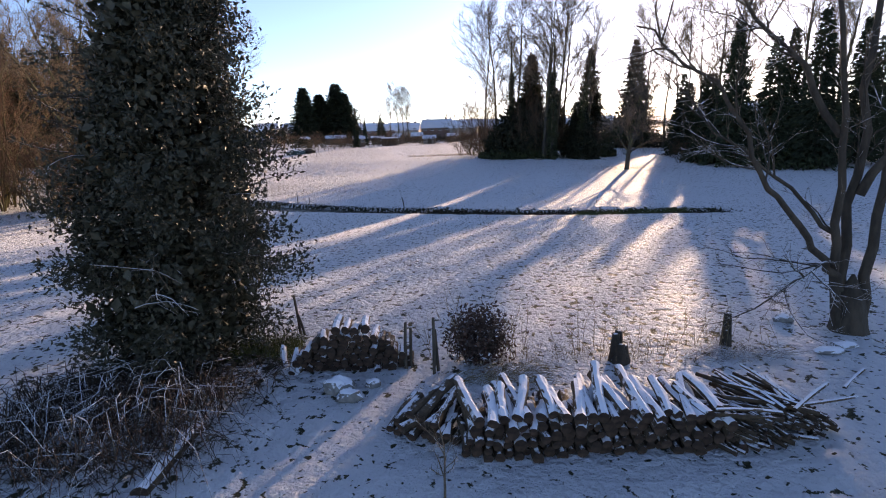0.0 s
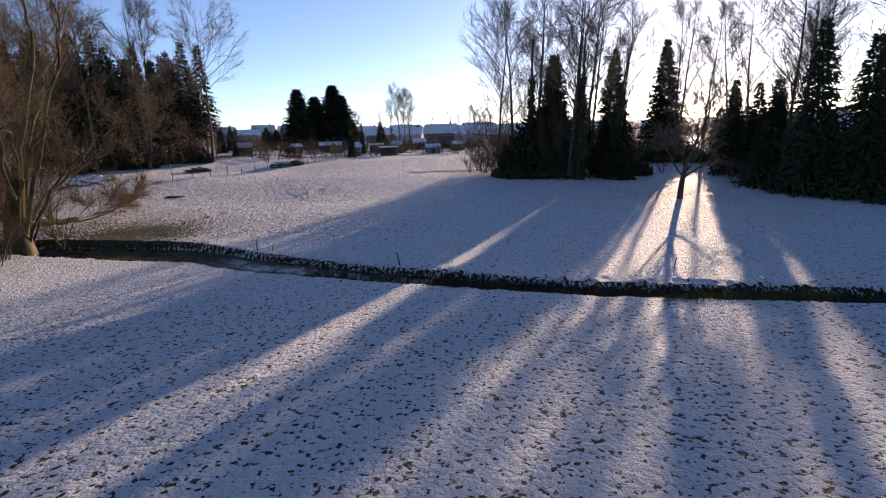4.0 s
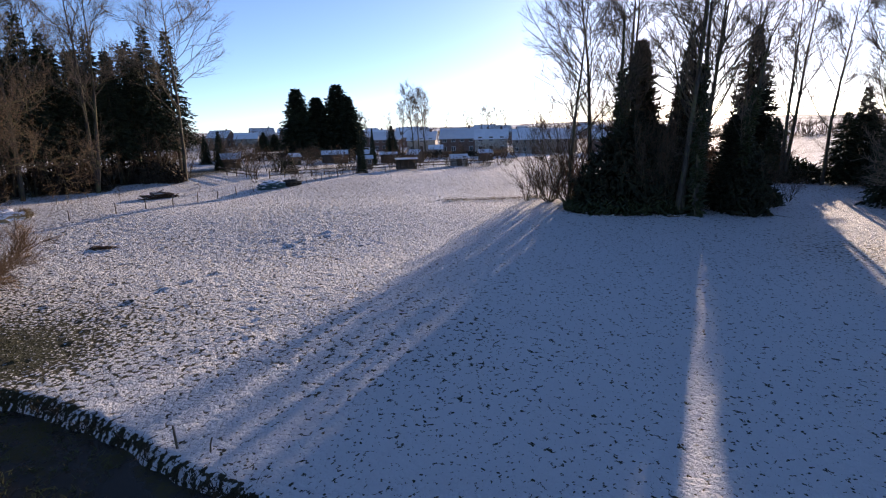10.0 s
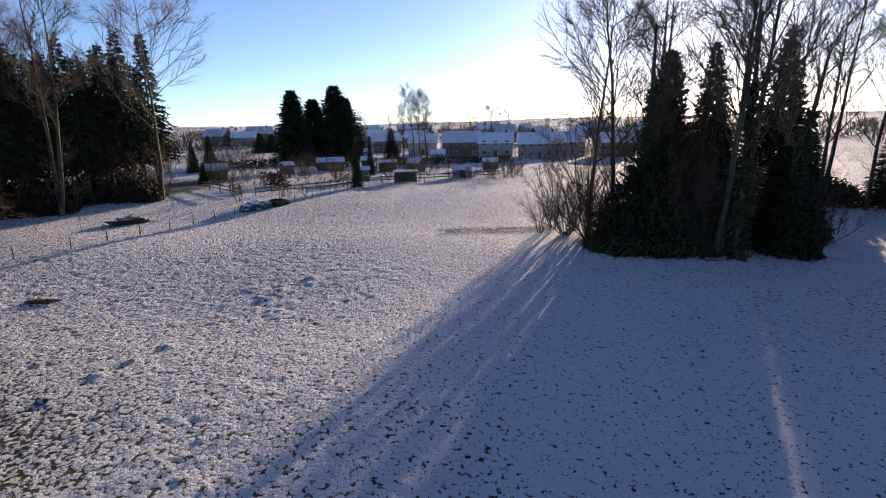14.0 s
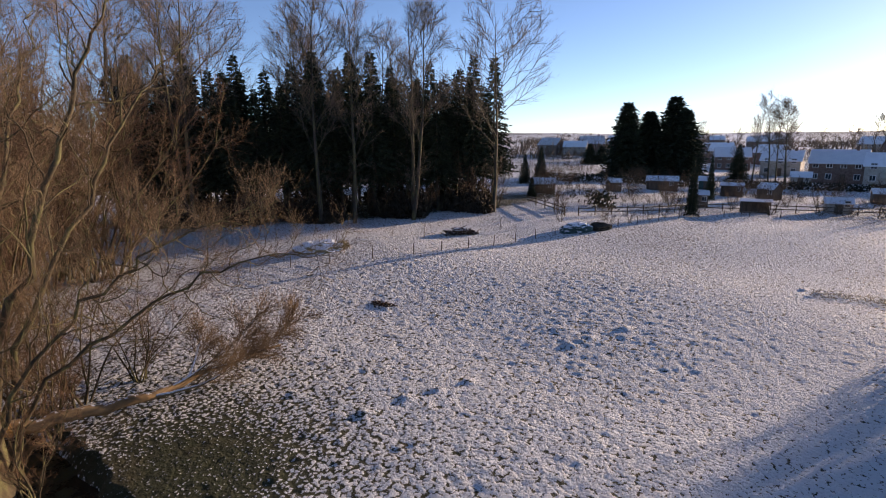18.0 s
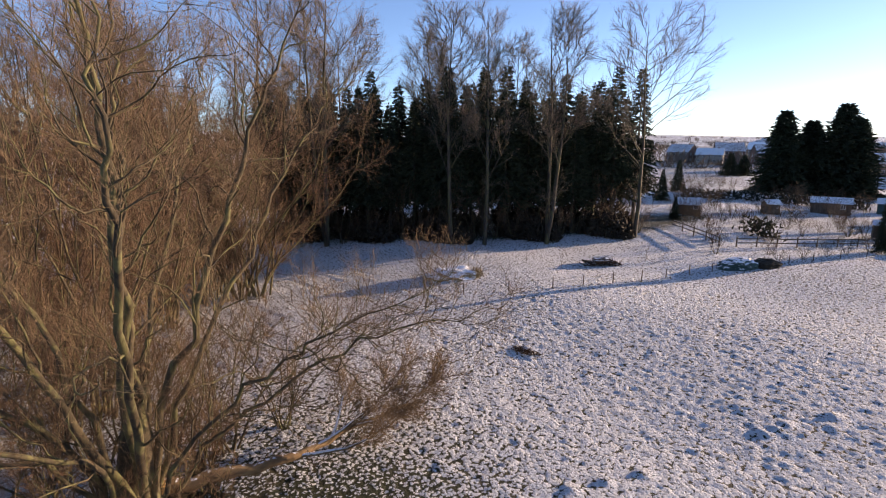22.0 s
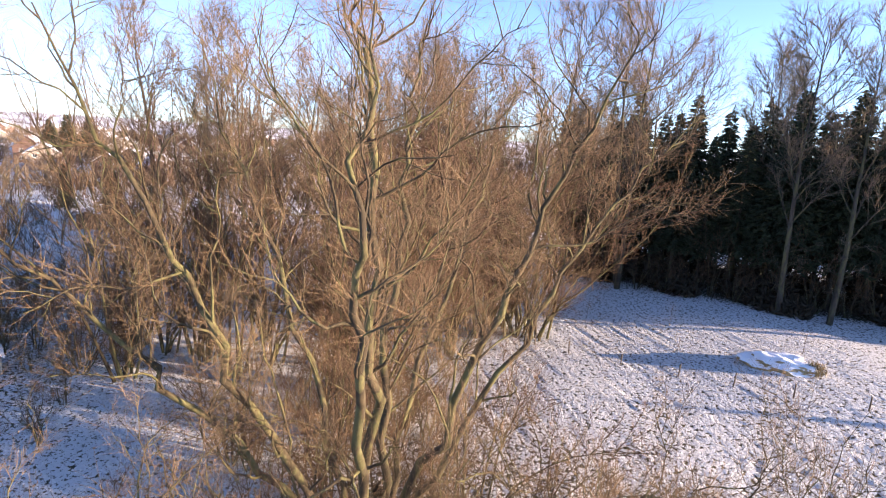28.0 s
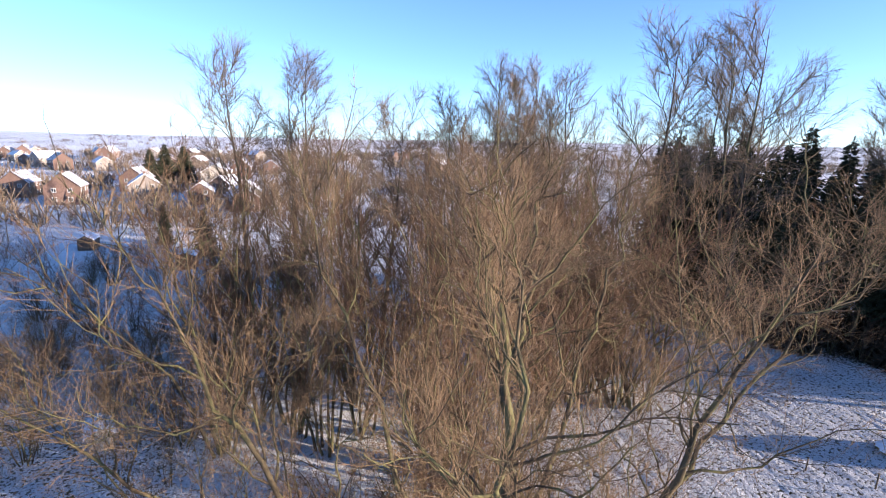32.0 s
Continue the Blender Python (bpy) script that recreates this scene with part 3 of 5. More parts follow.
def shrub(name, seed, height, stems, lean, label, mat_w, mat_t, brush=16, length=1.0, radius=0.007, group="", sub=3, rise=0.1, arms=5):
    """A bare multi-stemmed shrub or small tree."""
    def make():
        g = Grower(seed)
        for k in range(stems):
            a = 6.283 * (k + g.rng.random() * 0.7) / stems
            tilt = lean * (0.25 + 0.9 * g.rng.random())
            h = height * (0.65 + 0.4 * g.rng.random())
            foot = np.array((math.cos(a), math.sin(a), 0)) * 0.05 * height * g.rng.random()
            foot[2] = -0.15
            stem = g.limb(foot, (math.cos(a) * tilt, math.sin(a) * tilt, 1), h, 0.006 * height + 0.008, 8, 0.13, 0.03, 0.2)
            for i in range(arms):
                at, way = g.along(stem, 0.12 + 0.83 * g.rng.random())
                arm = g.limb(at, g.aside(way, 0.6), h * 0.32 * (0.6 + 0.7 * g.rng.random()), 0.0021 * height + 0.004, 4, 0.18, rise, 0.3)
                g.brush(arm, brush, length * (0.6 + 0.5 * g.rng.random()), radius, 0.7, rise, 0.1, 0.28, sub=sub)
            g.brush(stem, brush, length, radius, 0.6, rise, 0.08, 0.2, sub=sub)
        return tree(name, label, "shrub" if height < 7 else "tree", group, g.wood, g.twigs, mat_w, mat_t, 5, "crown")
    return make


makers = {
    "p1": poplar(1, 25, 1.2, 1, 1.0), "p2": poplar(2, 25, 1.15, 2, 1.15), "p3": poplar(3, 25, 1.8, 1, 1.2, tilt=0.92), "p4": poplar(4, 25, 1.05, 1, 0.95), "p5": poplar(5, 25, 1.0, 1, 0.6),
    "s1": spruce(21, 19, 3.5, 0.24, dense=1.15), "s2": spruce(22, 18, 3.7, 0.3, dense=1.15), "s3": spruce(23, 19, 3.3, 0.27, dense=1.15), "s4": spruce(24, 14, 3.0, 0.06, dense=1.4),
    "s5": spruce(25, 14.4, 2.8, 0.01, YEW, 2.2, droop=-0.2, ragged=0.6, taper=0.72, size=0.95, label="dense dark cypress in the grove", name="cypress_tree", group="cypresses"),
    "s7": spruce(27, 21, 4.4, 0.02, YEW, 2.0, droop=0.16, ragged=0.55, taper=0.9, size=1.1),
    "s6": spruce(26, 16, 3.3, 0.03, dense=2.6, droop=0.22, ragged=0.85, taper=0.62, size=1.25),
    "b3": shrub("bush", 53, 7.0, 20, 0.85, "large leafless bush with fanning stems beside the grove", BARK_GREY, TWIG_RUST, 9, 1.3, 0.011, "bare bushes", sub=2, arms=4),
    "t1": shrub("scrub_tree", 41, 13, 7, 0.35, "bare rust-brown willow scrub in a dense thicket", BARK_WILLOW, TWIG_RUST, 18, 1.5, 0.011, "thicket", sub=3, arms=6),
    "t2": shrub("scrub_tree", 42, 13, 6, 0.5, "bare ochre willow scrub in a dense thicket", BARK_WILLOW, TWIG_WILLOW, 18, 1.5, 0.011, "thicket", sub=3, arms=6),
        "b2": shrub("bush", 52, 5.5, 9, 0.75, "bare spreading bush at the wood's edge", BARK_GREY, TWIG_RUST, 6, 1.1, 0.014, "bare bushes", sub=1, arms=3),
}

spots = []
# poplars along the wood's edge and behind
for x, y, s, k in ((-52.4, 87.6, 1.0, "p1"), (-49.6, 90.2, 1.0, "p4"), (-44.7, 95.2, 1.0, "p2"), (-38.6, 103.8, 0.98, "p3"),
                   (-63.2, 78.2, 1.16, "p2"), (-66.5, 72.1, 1.16, "p1"), (-72, 80, 1.0, "p4"), (-75, 88, 1.05, "p3"), (-60, 92, 1.0, "p4"), (-58, 104, 0.95, "p1"), (-66, 98, 1.0, "p2"),
                   (-80, 31, 1.22, "p1"), (-84, 35.5, 1.22, "p2"), (-92, 60, 1.2, "p1"), (-95, 66, 1.2, "p2"), (-100, 74, 1.2, "p1")):
    spots.append((k, x, y, s, s))
# the grove in the field
for x, y, s, k in ((7.0, 85.0, 0.80, "p3"), (9.0, 84.6, 0.92, "p1"), (12.0, 85.6, 0.95, "p2"), (15.4, 79.4, 1.0, "p2"), (16.8, 80.4, 0.98, "p3"), (19.0, 83.5, 0.9, "p4"), (23.2, 86.5, 0.85, "p1"), (40, 98, 0.9, "p4"), (46, 96, 1.0, "p1")):
    spots.append((k, x, y, s, s))
for x, y, s, t, k in ((15.5, 91.0, 1.15, 1.06, "s5"), (32.3, 118.0, 1.0, 0.93, "s7"), (41.0, 116.0, 1.1, 0.98, "s7"), (12.4, 82.6, 1.0, 0.58, "s5"), (14.8, 83.4, 0.8, 0.5, "s5"), (20.25, 80.8, 0.85, 0.55, "s5"), (18.6, 88.0, 0.9, 0.7, "s5")):
    spots.append((k, x, y, s, t))
# the right-hand stand
for x, y, s, k in ((36.5, 84, 0.85, "p4"), (33.0, 66.5, 0.9, "p1"), (38, 71, 0.95, "p2"), (41, 62, 1.0, "p1"), (47, 66, 1.0, "p3"), (52, 72, 1.0, "p2"), (44, 80, 0.9, "p4")):
    spots.append((k, x, y, s, s))
for x, y, s, t, k in ((34.4, 64.0, 1.1, 1.12, "s4"), (37.3, 61.5, 1.1, 1.0, "s4"), (35.5, 72, 1.0, 0.8, "s4"), (37.0, 83.6, 0.9, 0.86, "s4"), (40.6, 84.4, 0.9, 0.83, "s4"), (45, 99, 0.9, 0.8, "s4"), (42, 66, 1.0, 1.1, "s4"), (40, 58, 1.1, 1.15, "s4"), (46, 60, 1.1, 1.1, "s4"), (51, 64, 1.1, 1.0, "s4"), (56, 56, 1.1, 1.2, "s4"), (38, 76, 1.0, 0.7, "s4"), (43, 99, 1.0, 0.6, "s4"), (37, 103, 0.9, 0.55, "s4")):
    spots.append((k, x, y, s, t))
# trees and thickets beyond the meadow's corner
for x, y, s, k in ((37.0, 100.5, 1.0, "p2"), (43, 93, 0.5, "p4"), (48, 90, 0.55, "p1"), (52, 98, 0.55, "p2"), (58, 92, 0.55, "p4")):
    spots.append((k, x, y, s, s))
for x, y, s, t in ((44.5, 91, 0.9, 0.55), (48.5, 95, 1.0, 0.6), (54, 90, 1.0, 0.55), (50, 104, 1.1, 0.6), (58, 100, 1.1, 0.65)):
    spots.append(("s4", x, y, s, t))
# spruce wood
wood_rng = random.Random(5)
for row in range(4):
    for k in range(20):
        t = k / 19
        x = -41.5 - 30 * t - row * 3.2 + wood_rng.uniform(-0.9, 0.9)
        y = 108.0 - 34 * t ** 0.9 + row * 3.0 + wood_rng.uniform(-0.9, 0.9)
        s = wood_rng.uniform(0.82, 1.05)
        spots.append((wood_rng.choice(("s1", "s2", "s3")), x, y, s * 1.12, s))
# thicket behind the willow
for k in range(40):
    x, y = wood_rng.uniform(-68, -37), wood_rng.uniform(34, 67)
    if y > 54 and x > -52:
        x -= 14
    s = wood_rng.uniform(1.05, 1.35)
    spots.append((wood_rng.choice(("t1", "t1", "t2")), x, y, s, s * wood_rng.uniform(1.0, 1.25)))
for x, y, s in ((6.3, 87.4, 0.8), (8.4, 88.6, 0.95), (11.0, 89.6, 1.0), (14.2, 88.2, 0.95), (18, 88.5, 0.9), (4.6, 88.2, 0.6)):
    spots.append(("t1", x, y, s * 0.8, s))
for x, y, s, k in ((-70, 46, 0.95, "p3"), (-76, 52, 1.0, "p1"), (-69, 56, 0.9, "p4"), (-58, 44, 0.85, "p1"), (-60, 58, 0.85, "p3"), (-52, 50, 0.75, "p4"), (-74, 62, 0.95, "p2")):
    spots.append((k, x, y, s, s))
# low brown scrub round the willow's foot
for k in range(16):
    x, y = wood_rng.uniform(-44, -31), wood_rng.uniform(43, 56)
    s = wood_rng.uniform(0.5, 0.8)
    spots.append((wood_rng.choice(("t1", "t2")), x, y, s, s * wood_rng.uniform(0.7, 1.0)))
for x, y, s, t in ((-27.6, 44.6, 0.42, 0.45), (-28.8, 46.6, 0.5, 0.55), (-27.2, 49.8, 0.4, 0.4), (-31.5, 52.2, 0.55, 0.6), (-32.0, 47.0, 0.6, 0.7), (-29.6, 41.8, 0.5, 0.5), (-27.8, 38.6, 0.45, 0.4), (-33.2, 56.5, 0.5, 0.5)):
    spots.append(("t1", x, y, s, t))
# bushes at the wood's foot and round the grove
for k in range(19):
    t = k / 18
    spots.append(("b2", -40 - 27 * t + wood_rng.uniform(-1, 1), 105.5 - 30 * t + wood_rng.uniform(-0.8, 0.8), wood_rng.uniform(0.7, 1.1), wood_rng.uniform(0.7, 1.5)))
for x, y, s, t in ((6.9, 84.2, 1.0, 1.0), (5.2, 85.6, 0.75, 0.75), (8.6, 82.6, 0.7, 0.7), (14.4, 80.2, 0.6, 1.3), (12.6, 80.0, 0.55, 1.4), (22.6, 80.6, 0.6, 0.9), (18.7, 82.6, 0.45, 0.9), (20.2, 86.0, 0.5, 0.9), (24.2, 93.5, 0.8, 0.9)):
    spots.append(("b3", x, y, s, t))
for x, y, s in ((3.2, 86.6, 0.7), (25, 86, 0.8), (31, 70, 0.7), (33, 75, 0.6), (36, 60, 0.7), (42, 58, 0.8), (30, 88, 0.6)):
    spots.append(("b2", x, y, s, s))
grow_many(makers, spots)


def lone_tree():
    g = Grower(61)
    stem = g.limb((0, 0, -0.2), (0.05, 0, 1), 7.0, 0.25, 7, 0.07, 0.03, 0.2)
    for k in range(19):
        a = 6.283 * k * 0.382 + g.rng.random() * 0.4
        share = 0.24 + 0.72 * k / 19
        at, _ = g.along(stem, share)
        arm = g.limb(at, (math.cos(a), math.sin(a), 0.3 + 1.1 * share), 4.4 * (1.15 - 0.75 * share), 0.09 * (1.2 - share), 6, 0.15, 0.05, 0.2)
        for j in range(5):
            p, w = g.along(arm, 0.25 + 0.75 * g.rng.random())
            sub = g.limb(p, g.aside(w, 0.7), 1.4 + 0.8 * g.rng.random(), 0.03, 4, 0.18, 0.05, 0.25)
            g.brush(sub, 14, 0.8, 0.011, 0.7, 0.06, 0.1, 0.2, sub=2)
        g.brush(arm, 9, 0.8, 0.011, 0.7, 0.08, 0.3, 0.2, sub=2)
    ob = tree("fruit_tree", "spreading bare fruit tree standing alone on the meadow", "tree", "", g.wood, g.twigs, BARK_GREY, TWIG_GREY)
    return put(ob, 21.8, 63.2, 0.5, 1.22)


lone_tree()


def willow():
    g = Grower(71)
    foot = np.array((-29.8, 49.2, -1.1))
    stems = (
        ((-27.2, 48.8, 5.0), (-24.4, 48.2, 11.0), (-23.6, 48.0, 14.0), (-24.6, 48.3, 17.6), 0.24),
        ((-28.0, 48.9, 6.0), (-26.0, 48.6, 12.5), (-25.8, 48.3, 16.0), (-26.2, 47.8, 18.4), 0.26),
        ((-28.6, 50.6, 6.0), (-27.2, 52.0, 11.0), (-26.8, 53.0, 14.6), (-26.4, 54.6, 18.0), 0.24),
        ((-28.4, 47.6, 5.0), (-26.6, 45.6, 10.0), (-26.4, 44.2, 13.5), (-26.6, 42.4, 17.2), 0.22),
        ((-30.0, 49.5, 6.0), (-30.8, 49.9, 12.0), (-31.0, 50.2, 16.0), (-31.2, 50.6, 19.0), 0.24),
        ((-29.8, 51.4, 5.0), (-30.2, 54.4, 10.0), (-30.0, 56.4, 13.5), (-29.8, 59.0, 16.5), 0.2),
        ((-29.6, 47.4, 4.0), (-29.2, 43.8, 8.5), (-28.6, 41.4, 11.5), (-27.8, 38.6, 14.5), 0.2),
        ((-31.8, 50.4, 5.0), (-34.0, 52.6, 11.0), (-35.0, 54.0, 14.5), (-36.2, 55.4, 18.0), 0.2),
        ((-31.6, 48.0, 5.0), (-34.0, 46.0, 11.0), (-35.0, 44.6, 14.5), (-36.4, 43.4, 18.5), 0.2),
        ((-28.4, 51.0, 3.0), (-26.8, 54.4, 5.4), (-25.2, 57.2, 6.6), (-23.4, 60.6, 7.2), 0.15),
        ((-27.8, 48.0, 3.6), (-25.4, 44.6, 7.0), (-24.0, 42.0, 8.0), (-22.6, 38.6, 9.0), 0.15),
        ((-27.4, 49.6, 3.0), (-24.4, 51.2, 6.6), (-22.4, 52.6, 8.4), (-21.0, 54.6, 9.4), 0.14),
        ((-29.0, 46.8, 4.0), (-27.6, 42.6, 6.0), (-26.6, 39.0, 8.0), (-25.6, 35.0, 10.5), 0.15),
    )
    for *way, r in stems:
        ctrl = [foot + g.rng.normal(0, 0.35, 3) * np.array((1, 1, 0))] + [np.array(p) for p in way]
        pts = []
        for a, b in zip(ctrl, ctrl[1:]):
            for k in range(5):
                pts.append(a + (b - a) * k / 5 + g.rng.normal(0, 0.115, 3) * min(1.0, len(pts) / 3))
        pts.append(ctrl[-1])
        n = len(pts)
        g.wood.append((pts, list(0.72 * r * np.linspace(1.0, 0.10, n))))
        for k in range(18):
            share = 0.22 + 0.77 * ((k + g.rng.random()) / 18) ** 0.8
            at, w = g.along(pts, share)
            arm = g.limb(at, g.aside(w, 0.8), (2.6 + 2.4 * g.rng.random()) * (1.25 - share * 0.6), 0.042 * (1.3 - share) * r / 0.26 + 0.008, 10, 0.27, 0.12, 0.2)
            if any(p[0] > -22.6 and p[2] > 10.5 for p in arm):
                g.wood.pop()
                continue
            for j in range(5):
                p2, w2 = g.along(arm, 0.25 + 0.73 * g.rng.random())
                sub = g.limb(p2, g.aside(w2, 0.8), 1.0 + 0.9 * g.rng.random(), 0.010, 6, 0.26, 0.14, 0.4)
                g.brush(sub, 8, 0.8, 0.0048, 0.7, 0.12, 0.1, 0.2, sub=3, sub_len=0.6)
            g.brush(arm, 11, 0.9, 0.005, 0.75, 0.12, 0.1, 0.2, sub=3, sub_len=0.6)
        g.brush(pts, 110, 1.1, 0.0052, 0.8, 0.2, 0.12, 0.24, sub=4)
    bole = [foot + np.array(p) for p in ((0.15, -0.1, -0.4), (0.1, -0.05, 0.5), (0.0, 0.0, 1.8), (0.25, 0.0, 3.2), (0.55, 0.05, 4.8), (0.9, 0.1, 6.2))]
    g.wood.append((bole, [1.05, 0.85, 0.74, 0.66, 0.5, 0.2]))
    g.twigs = [t for t in g.twigs if not any((p[0] > -22.0 and p[2] > 11) or p[2] > 19.5 for p in t[0])]
    ob = thing("willow_tree", (-29.8, 49.2, -1.1), "huge old willow with lichened stems and ochre twigs by the creek", "tree")
    off = Matrix.Translation((29.8, -49.2, 1.1))
    part("trunk", chains_mesh("trunk", g.wood, 7, BARK_WILLOW), ob, m=off)
    part("crown", chains_mesh("crown", g.twigs, 3, TWIG_WILLOW), ob, m=off)


willow()


# ---------------------------------------------------------------- the yard below the start
def holly():
    g = Grower(81)
    stem = g.limb((0, 0, -0.2), (0.02, 0, 1), 9.2, 0.17, 8, 0.03, 0.05, 0.15)
    g.limb((0.2, 0.1, -0.2), (0.1, 0.05, 1), 7.0, 0.11, 7, 0.05, 0.05, 0.2)
    centres, normals = [], []
    shape = ((0.0, 1.3), (0.8, 2.0), (2.2, 2.45), (4.0, 2.15), (5.6, 1.5), (7.2, 1.0), (8.6, 0.5), (9.4, 0.15))
    for k in range(380):
        z = 0.35 + 8.9 * g.rng.random() ** 0.9
        reach = np.interp(z, [s[0] for s in shape], [s[1] for s in shape]) * (0.62 + 0.5 * g.rng.random())
        a = g.rng.random() * 6.283
        root, _ = g.along(stem, min(0.97, z / 9.2))
        d = np.array((math.cos(a), math.sin(a), 0.25 if z > 1.6 else -0.1))
        arm = g.limb(root, d, reach, 0.022, 4, 0.14, 0.0, 0.25)
        n = int(80 + 85 * reach)
        for _ in range(n):
            p, w = g.along(arm, 0.15 + 0.87 * g.rng.random() ** 0.7 if g.rng.random() < 0.9 else 1.0)
            off = g.rng.normal(0, 0.17, 3)
            centres.append(p + off)
            normals.append(unit(w + off))
    for k in range(60):
        z = 0.8 + 7.5 * g.rng.random()
        reach = np.interp(z, [s[0] for s in shape], [s[1] for s in shape])
        a = g.rng.random() * 6.283
        at = np.array((math.cos(a) * reach * 0.8, math.sin(a) * reach * 0.8, z))
        arm = g.limb(at, (math.cos(a), math.sin(a), 0.3), 0.75 + 0.5 * g.rng.random(), 0.012, 4, 0.16, 0.03, 0.3)
        for _ in range(30):
            p, w = g.along(arm, g.rng.random())
            centres.append(p + g.rng.normal(0, 0.05, 3))
            normals.append(w)
    ob = thing("holly_tree", (-5.5, 10.75, 0.05), "tall dense evergreen holly with glossy dark leaves", "tree")
    part("trunk", chains_mesh("trunk", g.wood, 5, BARK_DARK), ob)
    zs = 0.3 + 8.6 * g.rng.random(9000)
    rs = np.interp(zs, [q[0] for q in shape], [q[1] for q in shape]) * 0.72 * np.sqrt(g.rng.random(9000))
    az = g.rng.random(9000) * 6.283
    part("inner_foliage", leaf_cloud("inner_foliage", np.stack([rs * np.cos(az), rs * np.sin(az), zs], 1), np.zeros((9000, 3)), 0.2, HOLLY, g.rng, narrow=0.7), ob)
    dead = Grower(82)
    for k in range(5):
        arc = dead.path((0.1 + 0.25 * k, -1.9 - 0.06 * k, 1.75 + 0.12 * k), (0.9 - 0.3 * k, -0.3, 0.35), 1.5, 6, 0.12, -0.1)
        dead.wood.append((arc, list(np.linspace(0.014, 0.004, 7))))
        dead.brush(arc, 6, 0.4, 0.004, 0.7, -0.1, 0.2, 0.15)
    part("dead_branch", chains_mesh("dead_branch", dead.wood, 4, TWIG_SNOW), ob, "bare grey branch hanging in the leaves")
    part("dead_twig", chains_mesh("dead_twig", dead.twigs, 3, TWIG_SNOW), ob)
    part("crown", leaf_cloud("crown", np.array(centres), np.array(normals), 0.098, HOLLY, g.rng), ob)


holly()


def garden_tree():
    g = Grower(83)
    ways = (
        (((-0.1, 0, -0.2), (-0.3, 0, 0.9), (-0.42, 0, 2.4), (-0.5, 0.1, 4.6), (-0.85, 0.1, 7.4), (-0.7, 0.3, 10.0)), 0.12),
        (((0.15, 0.2, -0.2), (0.0, 0.25, 1.2), (0.05, 0.3, 3.4), (0.0, 0.2, 6.0), (0.3, 0.2, 9.0), (0.4, 0.4, 11.0)), 0.125),
        (((0.3, -0.1, -0.2), (0.35, 0, 1.2), (0.5, 0.05, 3.2), (0.6, 0.1, 5.6), (0.9, 0, 8.5), (1.0, 0, 10.5)), 0.125),
        (((-0.2, 0.0, 1.0), (-0.75, -0.1, 1.75), (-1.45, -0.3, 2.5), (-2.2, -0.4, 3.3), (-2.75, -0.5, 4.3), (-3.4, -0.5, 5.3), (-4.2, -0.5, 5.9), (-5.0, -0.6, 6.3)), 0.085),
        (((-0.4, 0.1, 2.2), (-1.1, 0.2, 2.9), (-2.0, 0.3, 3.7), (-3.0, 0.4, 4.4), (-3.8, 0.6, 5.6)), 0.055),
        (((0.1, 0.2, 3.0), (0.7, 0.0, 4.2), (1.5, -0.3, 5.4), (2.6, -0.5, 6.8)), 0.10),
        (((-0.5, 0.1, 4.2), (-1.3, 0.1, 5.6), (-2.3, 0.1, 6.6), (-3.3, 0.0, 7.4)), 0.08),
        (((-0.3, -0.05, 1.5), (-0.9, -0.6, 1.75), (-1.7, -1.1, 1.7), (-2.6, -1.4, 1.35)), 0.035),
    )
    for ctrl, r in ways:
        pts = []
        ctrl = [np.array(c, float) for c in ctrl]
        for a, b in zip(ctrl, ctrl[1:]):
            pts += [a + (b - a) * k / 3 + g.rng.normal(0, 0.025, 3) for k in range(3)]
        pts.append(ctrl[-1])
        pts = [p + g.rng.normal(0, 0.045, 3) * min(1, i / 4) for i, p in enumerate(pts)]
        g.wood.append((pts, list(np.linspace(r, r * 0.2, len(pts)))))
        for k in range(9):
            p, w = g.along(pts, 0.35 + 0.62 * g.rng.random())
            arm = g.limb(p, g.aside(w, 0.8), 1.1 + 1.2 * g.rng.random(), 0.02, 5, 0.16, 0.03, 0.25)
            g.brush(arm, 9, 0.6, 0.0055, 0.7, 0.04, 0.15, 0.2, sub=2)
        g.brush(pts, 12, 0.7, 0.006, 0.8, 0.04, 0.4, 0.2, sub=2)
    foot = [([np.array((0.15, 0.05, -0.3)), np.array((0.12, 0.05, 0.15)), np.array((0.1, 0.05, 0.8)), np.array((0.1, 0.05, 1.3))], [0.5, 0.36, 0.26, 0.03])]
    g.wood += foot
    ob = thing("garden_tree", (8.75, 10.75, 0.05), "bare multi-stemmed tree with snow in its forks", "tree")
    part("trunk", chains_mesh("trunk", g.wood, 8, BARK_DARK), ob)
    part("crown", chains_mesh("crown", g.twigs, 3, TWIG_SNOW), ob)


garden_tree()


def log_mesh(seed, radius, length, bark=None):
    rng = random.Random(seed)
    v, f, slots = [], [], []
    rings, sides = 8, 9
    bend = rng.uniform(-0.03, 0.03)
    for i in range(rings):
        t = i / (rings - 1)
        for s in range(sides):
            a = 6.2832 * s / sides
            r = radius * (1 + 0.10 * math.sin(2 * a + seed) + rng.uniform(-0.12, 0.12)) * (1 - 0.12 * t)
            v.append((r * math.cos(a) + bend * math.sin(3.14 * t), t * length, r * math.sin(a) + 0.5 * bend * math.sin(3.14 * t)))
    for i in range(rings - 1):
        for s in range(sides):
            f.append((i * sides + s, i * sides + (s + 1) % sides, (i + 1) * sides + (s + 1) % sides, (i + 1) * sides + s))
            slots.append(0)
    f.append(tuple(range(sides)))
    f.append(tuple(reversed(range((rings - 1) * sides, rings * sides))))
    slots += [1, 1]
    return make_mesh("log", v, f, [bark or LOG_BARK, LOG_CUT], slots)


